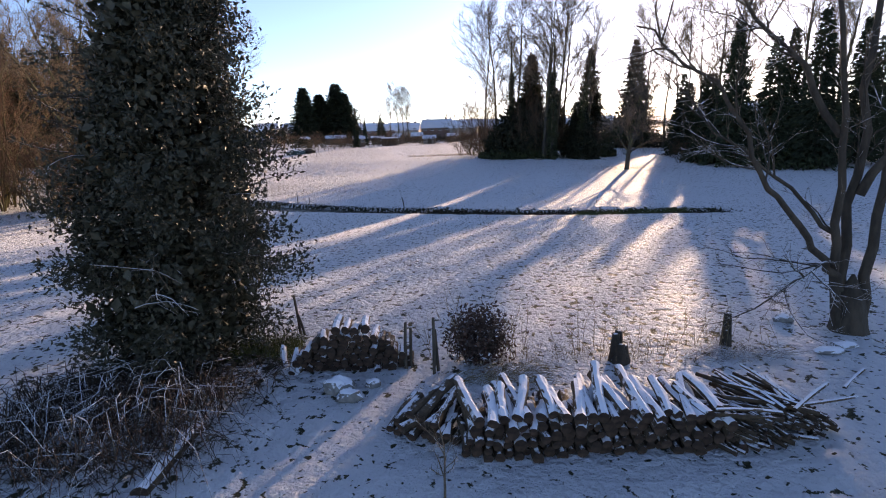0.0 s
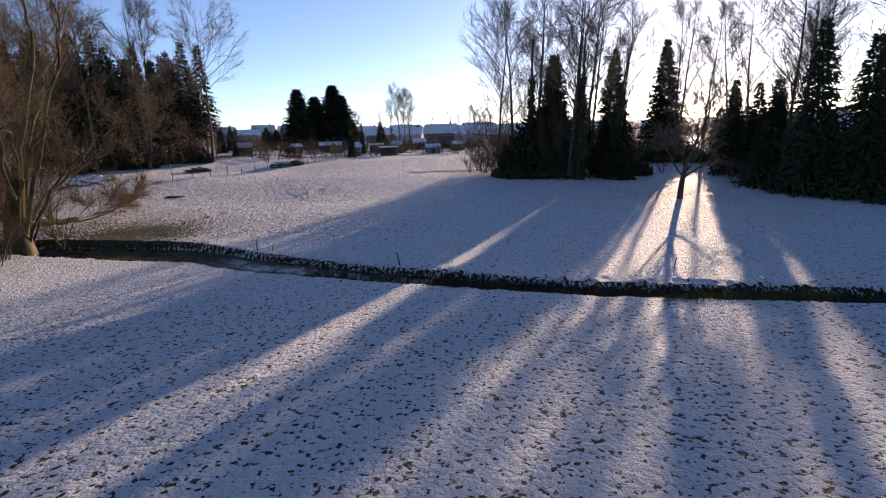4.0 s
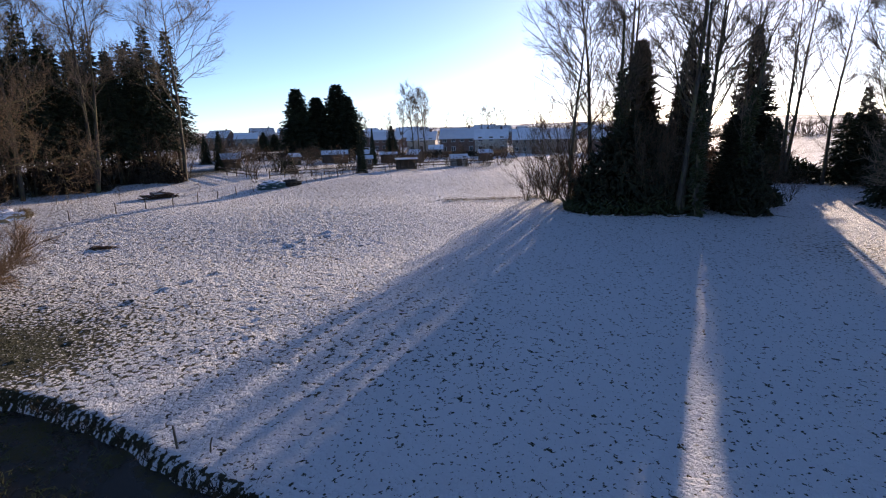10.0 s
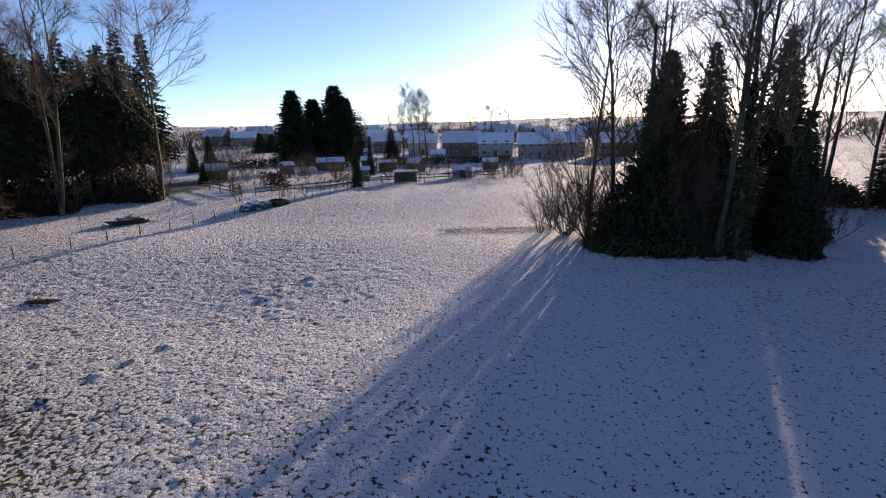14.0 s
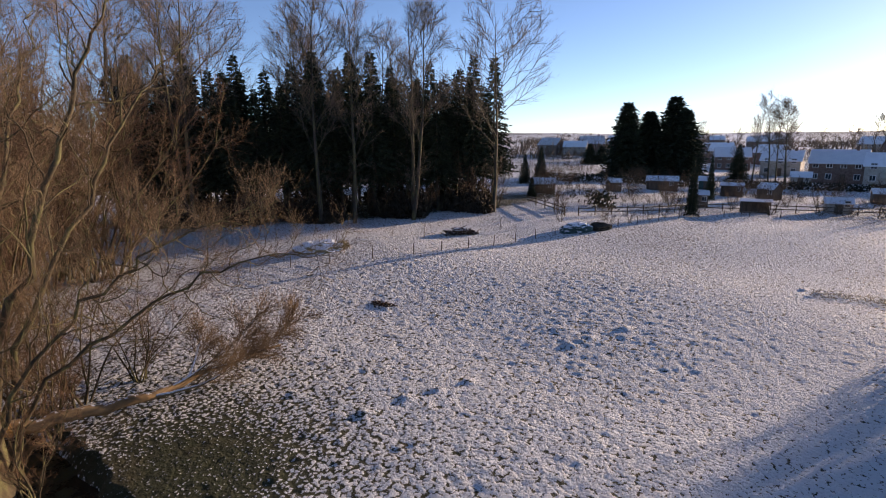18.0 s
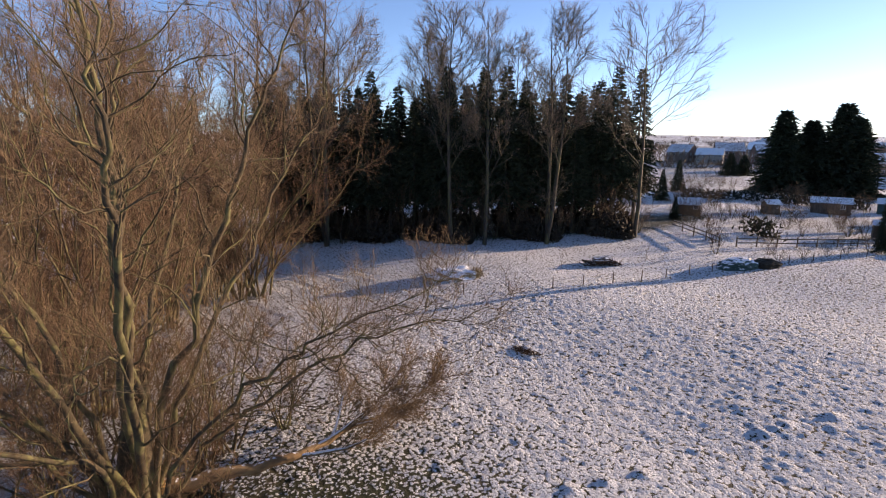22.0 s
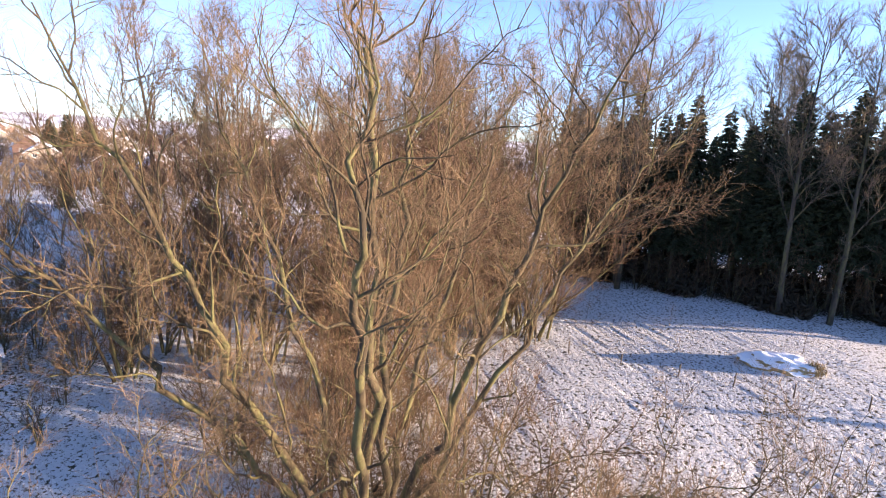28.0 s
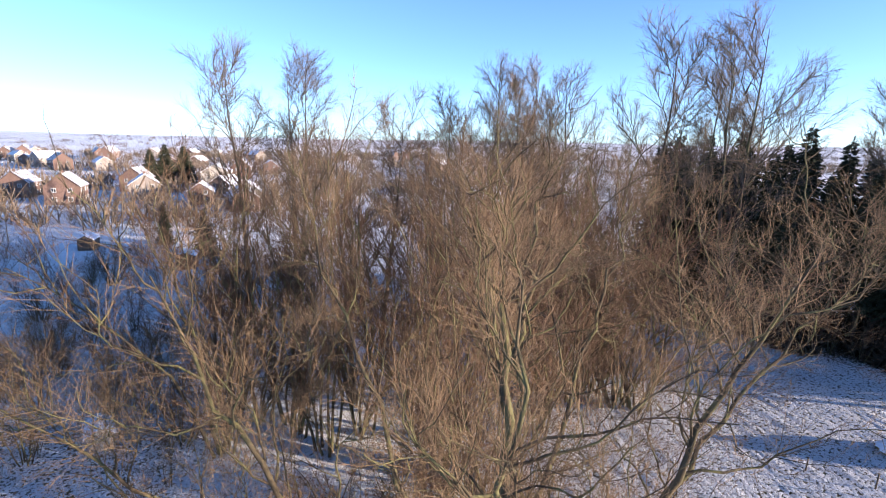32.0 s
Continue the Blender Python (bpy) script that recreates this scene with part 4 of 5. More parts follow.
LOGS = [log_mesh(k, r, 0.72 + 0.09 * (k * 5 % 7)) for k, r in enumerate((0.055, 0.065, 0.075, 0.08, 0.09, 0.10, 0.07, 0.06))]
SHORT = [log_mesh(40 + k, r, 0.5) for k, r in enumerate((0.06, 0.075, 0.085, 0.1, 0.07))]
STICKS = [log_mesh(20 + k, r, 1.0 + 0.12 * k) for k, r in enumerate((0.025, 0.03, 0.04, 0.035))]
LOG_DRY = plain("log_bark", (0.045, 0.030, 0.019), (0.14, 0.092, 0.056), 14.0, bump=0.8, snow=0.12)
DRY = {}
for sort in (LOGS, SHORT, STICKS):
    for me in sort:
        bare_log = me.copy()
        bare_log.materials[0] = LOG_DRY
        DRY[me.name] = bare_log
pile_rng = random.Random(17)


def stack(name, label, place, turn, width, rows, meshes, jitter=0.08, slope=0.35, steep=0.0):
    """Logs lying side by side in rows, ends to the front, the top row uneven."""
    ob = thing(name, place, label, "firewood", "firewood stacks", turn=turn)
    z = 0.07
    for row in range(rows):
        inset = slope * row ** 1.5 * 0.3
        x = -width / 2 + inset
        while x < width / 2 - inset:
            me = pile_rng.choice(meshes)
            r = max(abs(vv.co.x) for vv in list(me.vertices)[:9])
            top = row == rows - 1
            m = Matrix.Translation((x + r, pile_rng.uniform(-0.12, 0.1) - 0.5, z + pile_rng.uniform(-0.015, 0.02) + (0.03 * pile_rng.random() if top else 0)))
            m = m @ Matrix.Rotation(pile_rng.gauss(steep, jitter * (2.2 if row > rows - 3 else 0.9)), 4, "Z") @ Matrix.Rotation(pile_rng.gauss(0.06, 0.09 if row > rows - 3 else 0.04), 4, "X")
            part("log", me if row >= rows - 2 or pile_rng.random() < 0.15 else DRY[me.name], ob, m=m)
            x += 2 * r * pile_rng.uniform(0.92, 1.08)
        z += 0.132
    return ob


stack("firewood_stack", "long low stack of round logs dusted with snow", (2.2, 7.05, 0.06), 0.0, 3.9, 5, LOGS, 0.09, 0.08)
stack("firewood_stack", "small heap of short logs with snowy bark", (-0.15, 7.55, 0.06), -0.45, 1.25, 5, LOGS[:5], 0.2, 0.42)
stack("firewood_stack", "heap of thin branches laid askew under snow", (4.8, 7.15, 0.06), 0.25, 1.9, 6, STICKS, 0.4, 0.3, 0.3)
stack("firewood_stack", "rounded woodpile with dark log ends and a snow cap", (-1.85, 10.15, 0.06), 0.03, 2.4, 7, SHORT, 0.05, 0.2)
lean = thing("leaning_log", (-3.0, 9.8, 0.1), "snow-topped log leaning on the woodpile", "log", "leaning logs")
part("log", LOGS[3], lean, m=Matrix.Rotation(0.5, 4, "X") @ Matrix.Translation((0, -0.3, 0)))
for x, y, t in ((-3.2, 10.0, 0.35), (-2.85, 9.65, -0.2)):
    copy_thing(lean, Matrix.Translation((x, y, 0.1)) @ Matrix.Rotation(t, 4, "Z"))


def stake(name, x, y, tall, label, lean_x=0.0, lean_y=0.0, r=0.032, group="wooden stakes"):
    g = Grower(int(abs(x * 31 + y * 17)))
    top = np.array((lean_x, lean_y, tall))
    pts = [np.array((0, 0, -0.25)), top * 0.5 + g.rng.normal(0, 0.012, 3), top]
    me = chains_mesh("stake", [(pts, [r * 1.1, r, r * 0.9]), ([top, top + np.array((0, 0, 0.012)), top + np.array((0, 0, 0.016))], [r * 0.92, r * 0.7, 0.002])], 7, POST)
    return solid(name, me, (x, y, ground_z(x, y)), label, "stake", group)


stake("stake", -3.35, 11.85, 0.95, "dark leaning wooden stake beside the woodpile", -0.1)
stake("stake", -3.2, 11.75, 0.5, "short prop of a leaning stake", -0.18, 0.05, 0.03)
stake("stake", -0.72, 9.65, 0.95, "dark stake at the woodpile's end", 0.03)
stake("stake", -0.62, 9.75, 0.8, "dark stake at the woodpile's end", 0.02)
stake("stake", -0.17, 9.4, 1.12, "forked dark stake in the yard", 0.03)
stake("stake", -0.07, 9.5, 0.85, "forked dark stake in the yard", -0.05)
stake("stake", -2.9, 42.4, 0.75, "leaning stake on the creek bank", -0.18, 0.0, 0.04)
stake("stake", -12.6, 47.2, 0.7, "thin stake on the creek bank", -0.05, 0.0, 0.035)
for x, y in ((-11.6, 47.0), (11.8, 40.5)):
    stake("stake", x, y, 0.45, "thin stake on the creek bank", 0.12, 0.0, 0.025)


def stump(x, y, tall, r, split, seed):
    rng = random.Random(seed)
    chains = []
    for k in range(split):
        a = 6.283 * k / split
        o = np.array((math.cos(a), math.sin(a), 0)) * r * 0.5
        h = tall * rng.uniform(0.45, 1.05)
        chains.append(([o * 1.6 + np.array((0, 0, -0.2)), o * 1.1 + np.array((0, 0, h * 0.35)), o * 0.9 + np.array((0, 0, h)), o * 0.9 + np.array((0, 0, h + 0.012))], [r * 0.8, r * 0.6, r * 0.45, 0.01]))
    chains.append(([np.array((0, 0, -0.2)), np.array((0, 0, 0.1)), np.array((0, 0, 0.25)), np.array((0, 0, 0.27))], [r * 1.7, r * 1.2, r * 0.6, 0.01]))
    solid("tree_stump", chains_mesh("tree_stump", chains, 8, BARK_DARK), (x, y, ground_z(x, y)), "jagged dark tree stump in frosted weeds", "stump", "tree stumps")


stump(3.5, 9.65, 0.62, 0.17, 4, 1)
stump(5.92, 10.25, 0.66, 0.09, 3, 2)


def canes(name, seed, count, area, length, lift, mat, place, label, category, radius=0.006, kind="stuff", spread=None):
    """Arching or lying stems in a patch."""
    rng = np.random.default_rng(seed)
    chains = []
    for _ in range(count):
        p = np.array((rng.uniform(-1, 1) * area[0], rng.uniform(-1, 1) * area[1], 0.0))
        a = rng.random() * 6.283 if spread is None else spread + rng.normal(0, 0.5)
        ln = length * (0.5 + rng.random())
        d = np.array((math.cos(a), math.sin(a), 0)) * ln
        h = lift * (0.3 + rng.random())
        pts = [p, p + d * 0.3 + np.array((0, 0, h)), p + d * 0.65 + np.array((0, 0, h * 0.95)) + rng.normal(0, 0.06, 3), p + d + np.array((0, 0, h * 0.25))]
        chains.append((pts, [radius, radius, radius * 0.8, radius * 0.4]))
    return solid(name, chains_mesh(name, chains, 4, mat), place, label, category, kind=kind)


canes("bramble_patch", 90, 700, (1.9, 1.3), 0.7, 0.5, BRAMBLE, (-5.6, 7.5, 0.08), "dark tangled brambles by the path", "brambles", 0.008)
canes("bramble_patch", 91, 130, (1.7, 1.3), 1.2, 0.7, TWIG_SNOW, (-5.5, 7.5, 0.08), "tangled bramble canes dusted with snow", "brambles", 0.007)
canes("bramble_patch", 92, 300, (2.2, 0.8), 0.7, 0.3, BRAMBLE, (-5.3, 9.3, 0.06), "dark brambles at the holly's foot", "brambles", 0.008)
canes("bramble_patch", 97, 260, (1.9, 1.6), 0.5, 0.22, BRAMBLE, (-5.2, 6.6, 0.05), "frosted dead grass among brambles", "grass", 0.004)
canes("brush_heap", 93, 150, (0.75, 0.3), 0.7, 0.12, DEAD_GRASS, (0.9, 9.1, 0.06), "flattened straw and cut stalks under snow", "brush", 0.006, spread=0.2)
canes("cut_stalks", 94, 90, (1.0, 0.3), 0.8, 0.10, TWIG_SNOW, (5.6, 9.6, 0.06), "cut twigs lying along the yard's edge", "brush", 0.006, spread=0.4)
canes("green_grass", 95, 800, (0.7, 0.6), 0.16, 0.22, GRASS, (-3.8, 10.8, 0.06), "green grass clump by the woodpile", "grass", 0.004)
canes("dead_grass", 96, 260, (2.6, 0.5), 0.25, 0.2, DEAD_GRASS, (3.6, 10.0, 0.05), "frosted dead grass along the yard", "grass", 0.003)


def weeds(x, y, count, tall, seed, label="tall dry weed stalks standing in snow"):
    g = Grower(seed)
    for _ in range(count):
        p = np.array((g.rng.normal(0, 0.28), g.rng.normal(0, 0.2), -0.05))
        st = g.path(p, g.rng.normal(0, 0.18, 3) + np.array((0, 0, 1)), tall * (0.5 + 0.7 * g.rng.random()), 3, 0.08, 0)
        g.wood.append((st, [0.006, 0.005, 0.004, 0.002]))
        g.brush(st, 5, 0.22, 0.0028, 0.6, 0.1, 0.4, 0.15)
    solid("weed_clump", chains_mesh("weed_clump", g.wood + g.twigs, 3, DEAD_GRASS), (x, y, ground_z(x, y)), label, "weeds", "weed clumps", kind="stuff")


for k, (x, y, n, h) in enumerate(((1.3, 9.9, 16, 1.2), (0.5, 10.1, 12, 1.5), (3.1, 10.0, 12, 1.1), (3.9, 9.7, 8, 0.8), (5.6, 10.4, 14, 0.7), (6.3, 10.2, 10, 0.6), (-0.1, 10.3, 7, 1.1))):
    weeds(x, y, n, h, 200 + k)


def yard_bush():
    rng = np.random.default_rng(101)
    g = Grower(101)
    for _ in range(60):
        a = rng.random() * 6.283
        st = g.path((0.15 * math.cos(a), 0.15 * math.sin(a), -0.05), (0.28 * math.cos(a), 0.28 * math.sin(a), 1), 0.95 * (0.5 + 0.6 * rng.random()), 4, 0.1, 0.02)
        g.wood.append((st, [0.012, 0.011, 0.009, 0.007, 0.003]))
        g.brush(st, 7, 0.28, 0.004, 0.6, 0.1, 0.15, 0.2)
    c = rng.normal(0, 1, (5200, 3)) * np.array((0.25, 0.22, 0.25)) + np.array((0, 0, 0.55))
    ob = thing("dead_bush", (0.76, 9.9, 0.08), "withered brown bush with snow on its crown", "bush")
    part("stem", chains_mesh("stem", g.wood + g.twigs, 4, BARK_DARK), ob)
    part("foliage", leaf_cloud("foliage", c, np.zeros((5200, 3)), 0.085, plain("withered_leaves", (0.06, 0.034, 0.027), (0.16, 0.09, 0.065), 5.0, snow=0.2), rng), ob)


yard_bush()


def sapling(x, y, tall, seed, label="thin bare sapling", mat=None, group="saplings"):
    g = Grower(seed)
    st = g.limb((0, 0, -0.1), (0.04, 0, 1), tall, 0.012 + 0.006 * tall, 6, 0.05, 0.05, 0.2)
    for _ in range(9):
        p, w = g.along(st, 0.2 + 0.75 * g.rng.random())
        arm = g.limb(p, g.aside(w, 0.75), tall * 0.33 * (0.5 + g.rng.random()), 0.008, 4, 0.14, 0.08, 0.3)
        g.brush(arm, 6, tall * 0.14, 0.0035, 0.6, 0.08, 0.2, 0.15)
    ob = tree("sapling", label, "sapling", group, g.wood, g.twigs, mat or TWIG_SNOW, mat or TWIG_SNOW, 5)
    return put(ob, x, y)


sapling(0.0, 5.75, 1.4, 301, "thin bare sapling in front of the log stack")
for k, (x, y, h) in enumerate(((-51.5, 76.0, 2.2), (-56.0, 71.0, 2.6), (-44.5, 82.0, 1.8), (-38.0, 88.0, 1.6), (-60.0, 68.5, 2.2), (-33.5, 96.0, 1.6), (-47.6, 74.0, 1.5), (-41.0, 86.5, 1.4))):
    sapling(x, y, h, 310 + k, "young bare sapling on the snowy strip by the wood")


def stone(x, y, sx, sy, sz, seed, label="snow-capped rounded stone by the woodpile"):
    bm = bmesh.new()
    bmesh.ops.create_icosphere(bm, subdivisions=3, radius=1)
    for v in bm.verts:
        n = noise.noise(v.co * 1.7 + Vector((seed, 0, 0)))
        v.co = Vector((v.co.x * sx, v.co.y * sy, v.co.z * sz)) * (1 + 0.28 * n)
    me = bpy.data.meshes.new("stone")
    bm.to_mesh(me)
    bm.free()
    me.materials.append(STONE)
    solid("stone", me, (x, y, ground_z(x, y) + sz * 0.35), label, "stone", "snow-capped stones")


stone(-1.9, 8.8, 0.30, 0.2, 0.2, 1)
stone(-1.65, 8.45, 0.22, 0.16, 0.15, 2)
stone(-1.3, 8.95, 0.16, 0.12, 0.1, 3, "small snow-capped stone by the woodpile")
stone(7.9, 11.5, 0.22, 0.15, 0.12, 4)
stone(7.7, 9.7, 0.3, 0.15, 0.07, 5, "flat snow-capped stone slab")
stone(8.2, 9.95, 0.25, 0.15, 0.06, 6, "flat snow-capped stone slab")
beam = thing("edging_log", (-4.0, 5.95, 0.14), "old rotting log edging the path, snow on top", "log", turn=-0.02)
part("log", log_mesh(50, 0.13, 1.7), beam)
fallen_stick = thing("fallen_branch", (6.9, 8.2, 0.1), "fallen bare branch lying on snow", "branch", turn=-0.9)
part("stick", STICKS[1], fallen_stick)


# ---------------------------------------------------------------- the field, its strip and the wood's edge
def fallen_willow():
    g = Grower(111)
    ctrl = [np.array(p) for p in ((-30.4, 50.0, 0.75), (-29.9, 51.6, 0.72), (-29.5, 53.4, 0.55), (-29.4, 55.2, 0.35), (-29.6, 57.4, 0.3), (-29.4, 59.6, 0.55), (-28.8, 61.8, 0.75))]
    pts = []
    for a, b in zip(ctrl, ctrl[1:]):
        pts += [a + (b - a) * k / 3 + g.rng.normal(0, 0.03, 3) for k in range(3)]
    pts.append(ctrl[-1])
    pts = [p + g.rng.normal(0, 0.06, 3) for p in pts]
    n = len(pts)
    trunk = [(pts, list(np.linspace(0.31, 0.06, n)))]
    arms = []
    for share, way, ln, r in ((0.5, (0.85, 0.9, 0.05), 4.2, 0.1), (0.55, (0.45, 1, 0.35), 4.2, 0.08), (0.62, (-0.4, 1, 0.3), 3.8, 0.08), (0.72, (0.7, 0.8, 0.3), 3.2, 0.06), (0.8, (-0.2, 1, 0.5), 3.0, 0.05), (0.88, (0.4, 1, 0.35), 2.6, 0.05)):
        p, _ = g.along(pts, share)
        arm = g.path(p, way, ln, 6, 0.13, 0.0)
        arms.append((arm, list(np.linspace(r, r * 0.2, 7))))
        for _ in range(7):
            p2, w2 = g.along(arm, 0.3 + 0.7 * g.rng.random())
            sub = g.limb(p2, g.aside(w2, 0.55), 1.5, 0.02, 4, 0.15, 0.04, 0.3)
            g.brush(sub, 34, 1.1, 0.009, 0.5, 0.06, 0.1, 0.2, sub=3)
        g.brush(arm, 40, 1.0, 0.007, 0.6, 0.12, 0.3, 0.2, sub=2)
    g.brush(pts, 60, 1.0, 0.007, 0.8, -0.12, 0.05, 0.2, sub=2)
    ob = thing("fallen_willow_limb", (-30.4, 50.0, 0.0), "broken willow limb lying on the bank, snow on its branches", "branch")
    off = Matrix.Translation((30.4, -50.0, 0))
    part("trunk", chains_mesh("trunk", trunk, 9, plain("stripped_willow_limb", (0.13, 0.078, 0.036), (0.34, 0.225, 0.115), 6.0, snow=0.04, stretch=(1, 0.3, 1), bump=0.9)), ob, "stripped ochre limb", off)
    snowy = plain("snowy_fallen_branches", (0.12, 0.085, 0.05), (0.24, 0.18, 0.11), 6.0, snow=0.7)
    for a in arms:
        part("branch", chains_mesh("branch", [a], 6, snowy), ob, m=off)
    part("twig_mass", chains_mesh("twig_mass", g.wood + g.twigs, 3, TWIG_WILLOW), ob, m=off)
    torn = []
    for k in range(14):
        a = 6.283 * k / 14
        o = np.array((0.26 * math.cos(a), 0, 0.26 * math.sin(a)))
        torn.append(([o + np.array((-30.35, 50.3, 0.75)), o * 0.8 + np.array((-30.4, 49.9, 0.85)), o * 0.5 + np.array((-30.45, 49.5 - 0.2 * g.rng.random(), 1.0))], [0.08, 0.06, 0.01]))
    part("torn_wood", chains_mesh("torn_wood", torn, 4, FRESH_WOOD), ob, "orange splintered wood", off)


fallen_willow()

FENCE_LINE = ((-62, 55.5), (-55.5, 60.6), (-49.3, 66.0), (-43.9, 71.3), (-39.5, 76.1), (-35.0, 82.2), (-31.0, 90.0), (-27.7, 97.5), (-21.8, 107.6), (-16.6, 115.6), (-11.5, 119.6), (-5.0, 122.0))


def field_fence():
    ob = thing("field_fence", (-43.9, 71.3, 0), "low wire fence on thin wooden posts along the field", "fence")
    me = chains_mesh("post", [([np.array((0, 0, -0.3)), np.array((0.01, 0, 0.4)), np.array((0, 0, 0.95)), np.array((0, 0, 0.96))], [0.05, 0.045, 0.04, 0.005])], 6, POST)
    rng = random.Random(3)
    tops = []
    for (xa, ya), (xb, yb) in zip(FENCE_LINE, FENCE_LINE[1:]):
        n = max(1, round(math.hypot(xb - xa, yb - ya) / 3.2))
        for k in range(n):
            x, y = xa + (xb - xa) * k / n, ya + (yb - ya) * k / n
            z = ground_z(x, y)
            part("post", me, ob, m=Matrix.Translation((x + 43.9, y - 71.3, z)) @ Matrix.Rotation(rng.gauss(0, 0.06), 4, "X") @ Matrix.Diagonal((1, 1, rng.uniform(0.75, 1.1), 1)))
            tops.append(np.array((x + 43.9, y - 71.3, z)))
    for h in (0.35, 0.7):
        pts = [p + np.array((0, 0, h)) for p in tops]
        part("wire", chains_mesh("wire", [(pts, [0.006] * len(pts))], 3, WIRE), ob)


field_fence()


def mound(name, x, y, sx, sy, sz, seed, mat, label, category, turn=0.0):
    bm = bmesh.new()
    bmesh.ops.create_icosphere(bm, subdivisions=4, radius=1)
    for v in bm.verts:
        n = noise.noise(v.co * 2.2 + Vector((seed, 0, 0))) + 0.5 * noise.noise(v.co * 6 + Vector((0, seed, 0)))
        v.co = Vector((v.co.x * sx, v.co.y * sy, max(v.co.z, -0.3) * sz)) * (1 + 0.22 * n)
    me = bpy.data.meshes.new(name)
    bm.to_mesh(me)
    bm.free()
    me.materials.append(mat)
    return solid(name, me, (0, 0, 0), label, category, m=Matrix.Translation((x, y, ground_z(x, y))) @ Matrix.Rotation(turn, 4, "Z"))


mound("hay_mound", -43.2, 78.7, 2.5, 1.3, 0.95, 1, HAY, "long heap of hay under snow, straw at one end", "heap", 0.8)
canes("straw_tuft", 401, 200, (0.4, 0.4), 0.4, 0.7, DEAD_GRASS, (-41.6, 80.0, ground_z(-41.6, 80.0)), "straw-coloured grass tuft beside the hay heap", "grass", 0.012)
stack("firewood_stack", "dark heap of branches on the snowy strip", (-36.0, 91.8, ground_z(-36, 91.8)), 0.85, 3.6, 5, LOGS, 0.4, 0.5)
mound("tarpaulin_mound", -26.4, 100.6, 2.2, 1.2, 0.9, 3, TARP, "heap of garden waste under a snowy tarpaulin", "heap", 1.0)
mound("soil_heap", -24.6, 102.6, 1.6, 1.0, 0.7, 5, SOIL, "dark heap of garden soil", "heap", 1.0)
canes("rust_patch", 402, 160, (0.9, 0.35), 0.4, 0.08, TWIG_RUST, (-30.0, 71.6, ground_z(-30.0, 71.6)), "patch of rust-brown dead weeds in the field", "weeds", 0.012, spread=0.7)
canes("furrow_grass", 403, 260, (5.0, 0.7), 0.5, 0.22, DEAD_GRASS, (0.0, 88.3, ground_z(0, 88.3)), "strip of pale dead grass by the grove", "grass", 0.012)
canes("bank_grass", 404, 500, (3.6, 0.5), 0.3, 0.25, GRASS, (12.5, 34.6, ground_z(12.5, 34.6) - 0.05), "green grass on the near creek bank", "grass", 0.008)


def creek_growth(name, x0, x1, count, tall, mat, seed, label, rim):
    """Wet grass and weeds: in the bed, or with rim along both banks."""
    rng = np.random.default_rng(seed)
    chains = []
    for _ in range(count):
        x = rng.uniform(x0, x1)
        near, far = float(creek_near(x)), float(creek_far(x))
        y = (near if rng.random() < 0.6 else far) + rng.normal(0, 0.28) if rim else near + (far - near) * (0.08 + 0.84 * rng.random())
        z = -1.33 if not rim else min(-1.05, ground_z(x, y) - 0.22)
        p = np.array((x, y, z))
        for _ in range(5):
            o = rng.normal(0, 0.5, 3) * np.array((1, 1, 0)) + np.array((0, 0, 1))
            ln = tall * (0.5 + rng.random())
            q = p + rng.normal(0, 0.07, 3) * np.array((1, 1, 0))
            chains.append(([q, q + o * ln * 0.6, q + o * ln + rng.normal(0, 0.08, 3)], [0.012, 0.010, 0.003]))
    solid(name, chains_mesh(name, chains, 3, mat), (0, 0, 0), label, "grass", kind="stuff")


WET_GRASS = plain("dark_wet_grass", (0.022, 0.016, 0.010), (0.085, 0.062, 0.036), 5.0, snow=0.12)
creek_growth("creek_weeds", -1.0, 18.5, 1500, 0.24, WET_GRASS, 411, "dark wet weeds choking the narrow creek bed", False)
creek_growth("creek_weeds", -8.0, -1.0, 180, 0.16, WET_GRASS, 412, "sparse dark weeds in the creek", False)
creek_growth("bank_tufts", -22.0, 18.5, 1100, 0.2, WET_GRASS, 413, "dark grass tufts hanging over the creek banks", True)
creek_growth("water_weed", -24.0, -14.0, 260, 0.07, GRASS, 414, "yellow-green weed lying in the shallow creek", False)


# ---------------------------------------------------------------- the grove
def undergrowth(name, area, n, high, seed, mat, label):
    """Low dark evergreen growth filling a patch."""
    rng = np.random.default_rng(seed)
    chains = []
    (x0, y0), (rx, ry) = area
    for _ in range(n):
        a, r = rng.random() * 6.283, math.sqrt(rng.random())
        x, y = x0 + rx * r * math.cos(a), y0 + ry * r * math.sin(a)
        z = ground_z(x, y) + high * rng.random() * (1.15 - 0.8 * r * r)
        o = unit(rng.normal(0, 1, 3) + np.array((0, 0, 0.8)))
        ln = 0.35 + 0.5 * rng.random()
        p = np.array((x, y, z))
        chains.append(([p - o * ln * 0.4, p + o * ln * 0.2, p + o * ln], [0.03, 0.11 + 0.1 * rng.random(), 0.01]))
    return solid(name, chains_mesh(name, chains, 3, mat), (0, 0, 0), label, "undergrowth", kind="stuff")


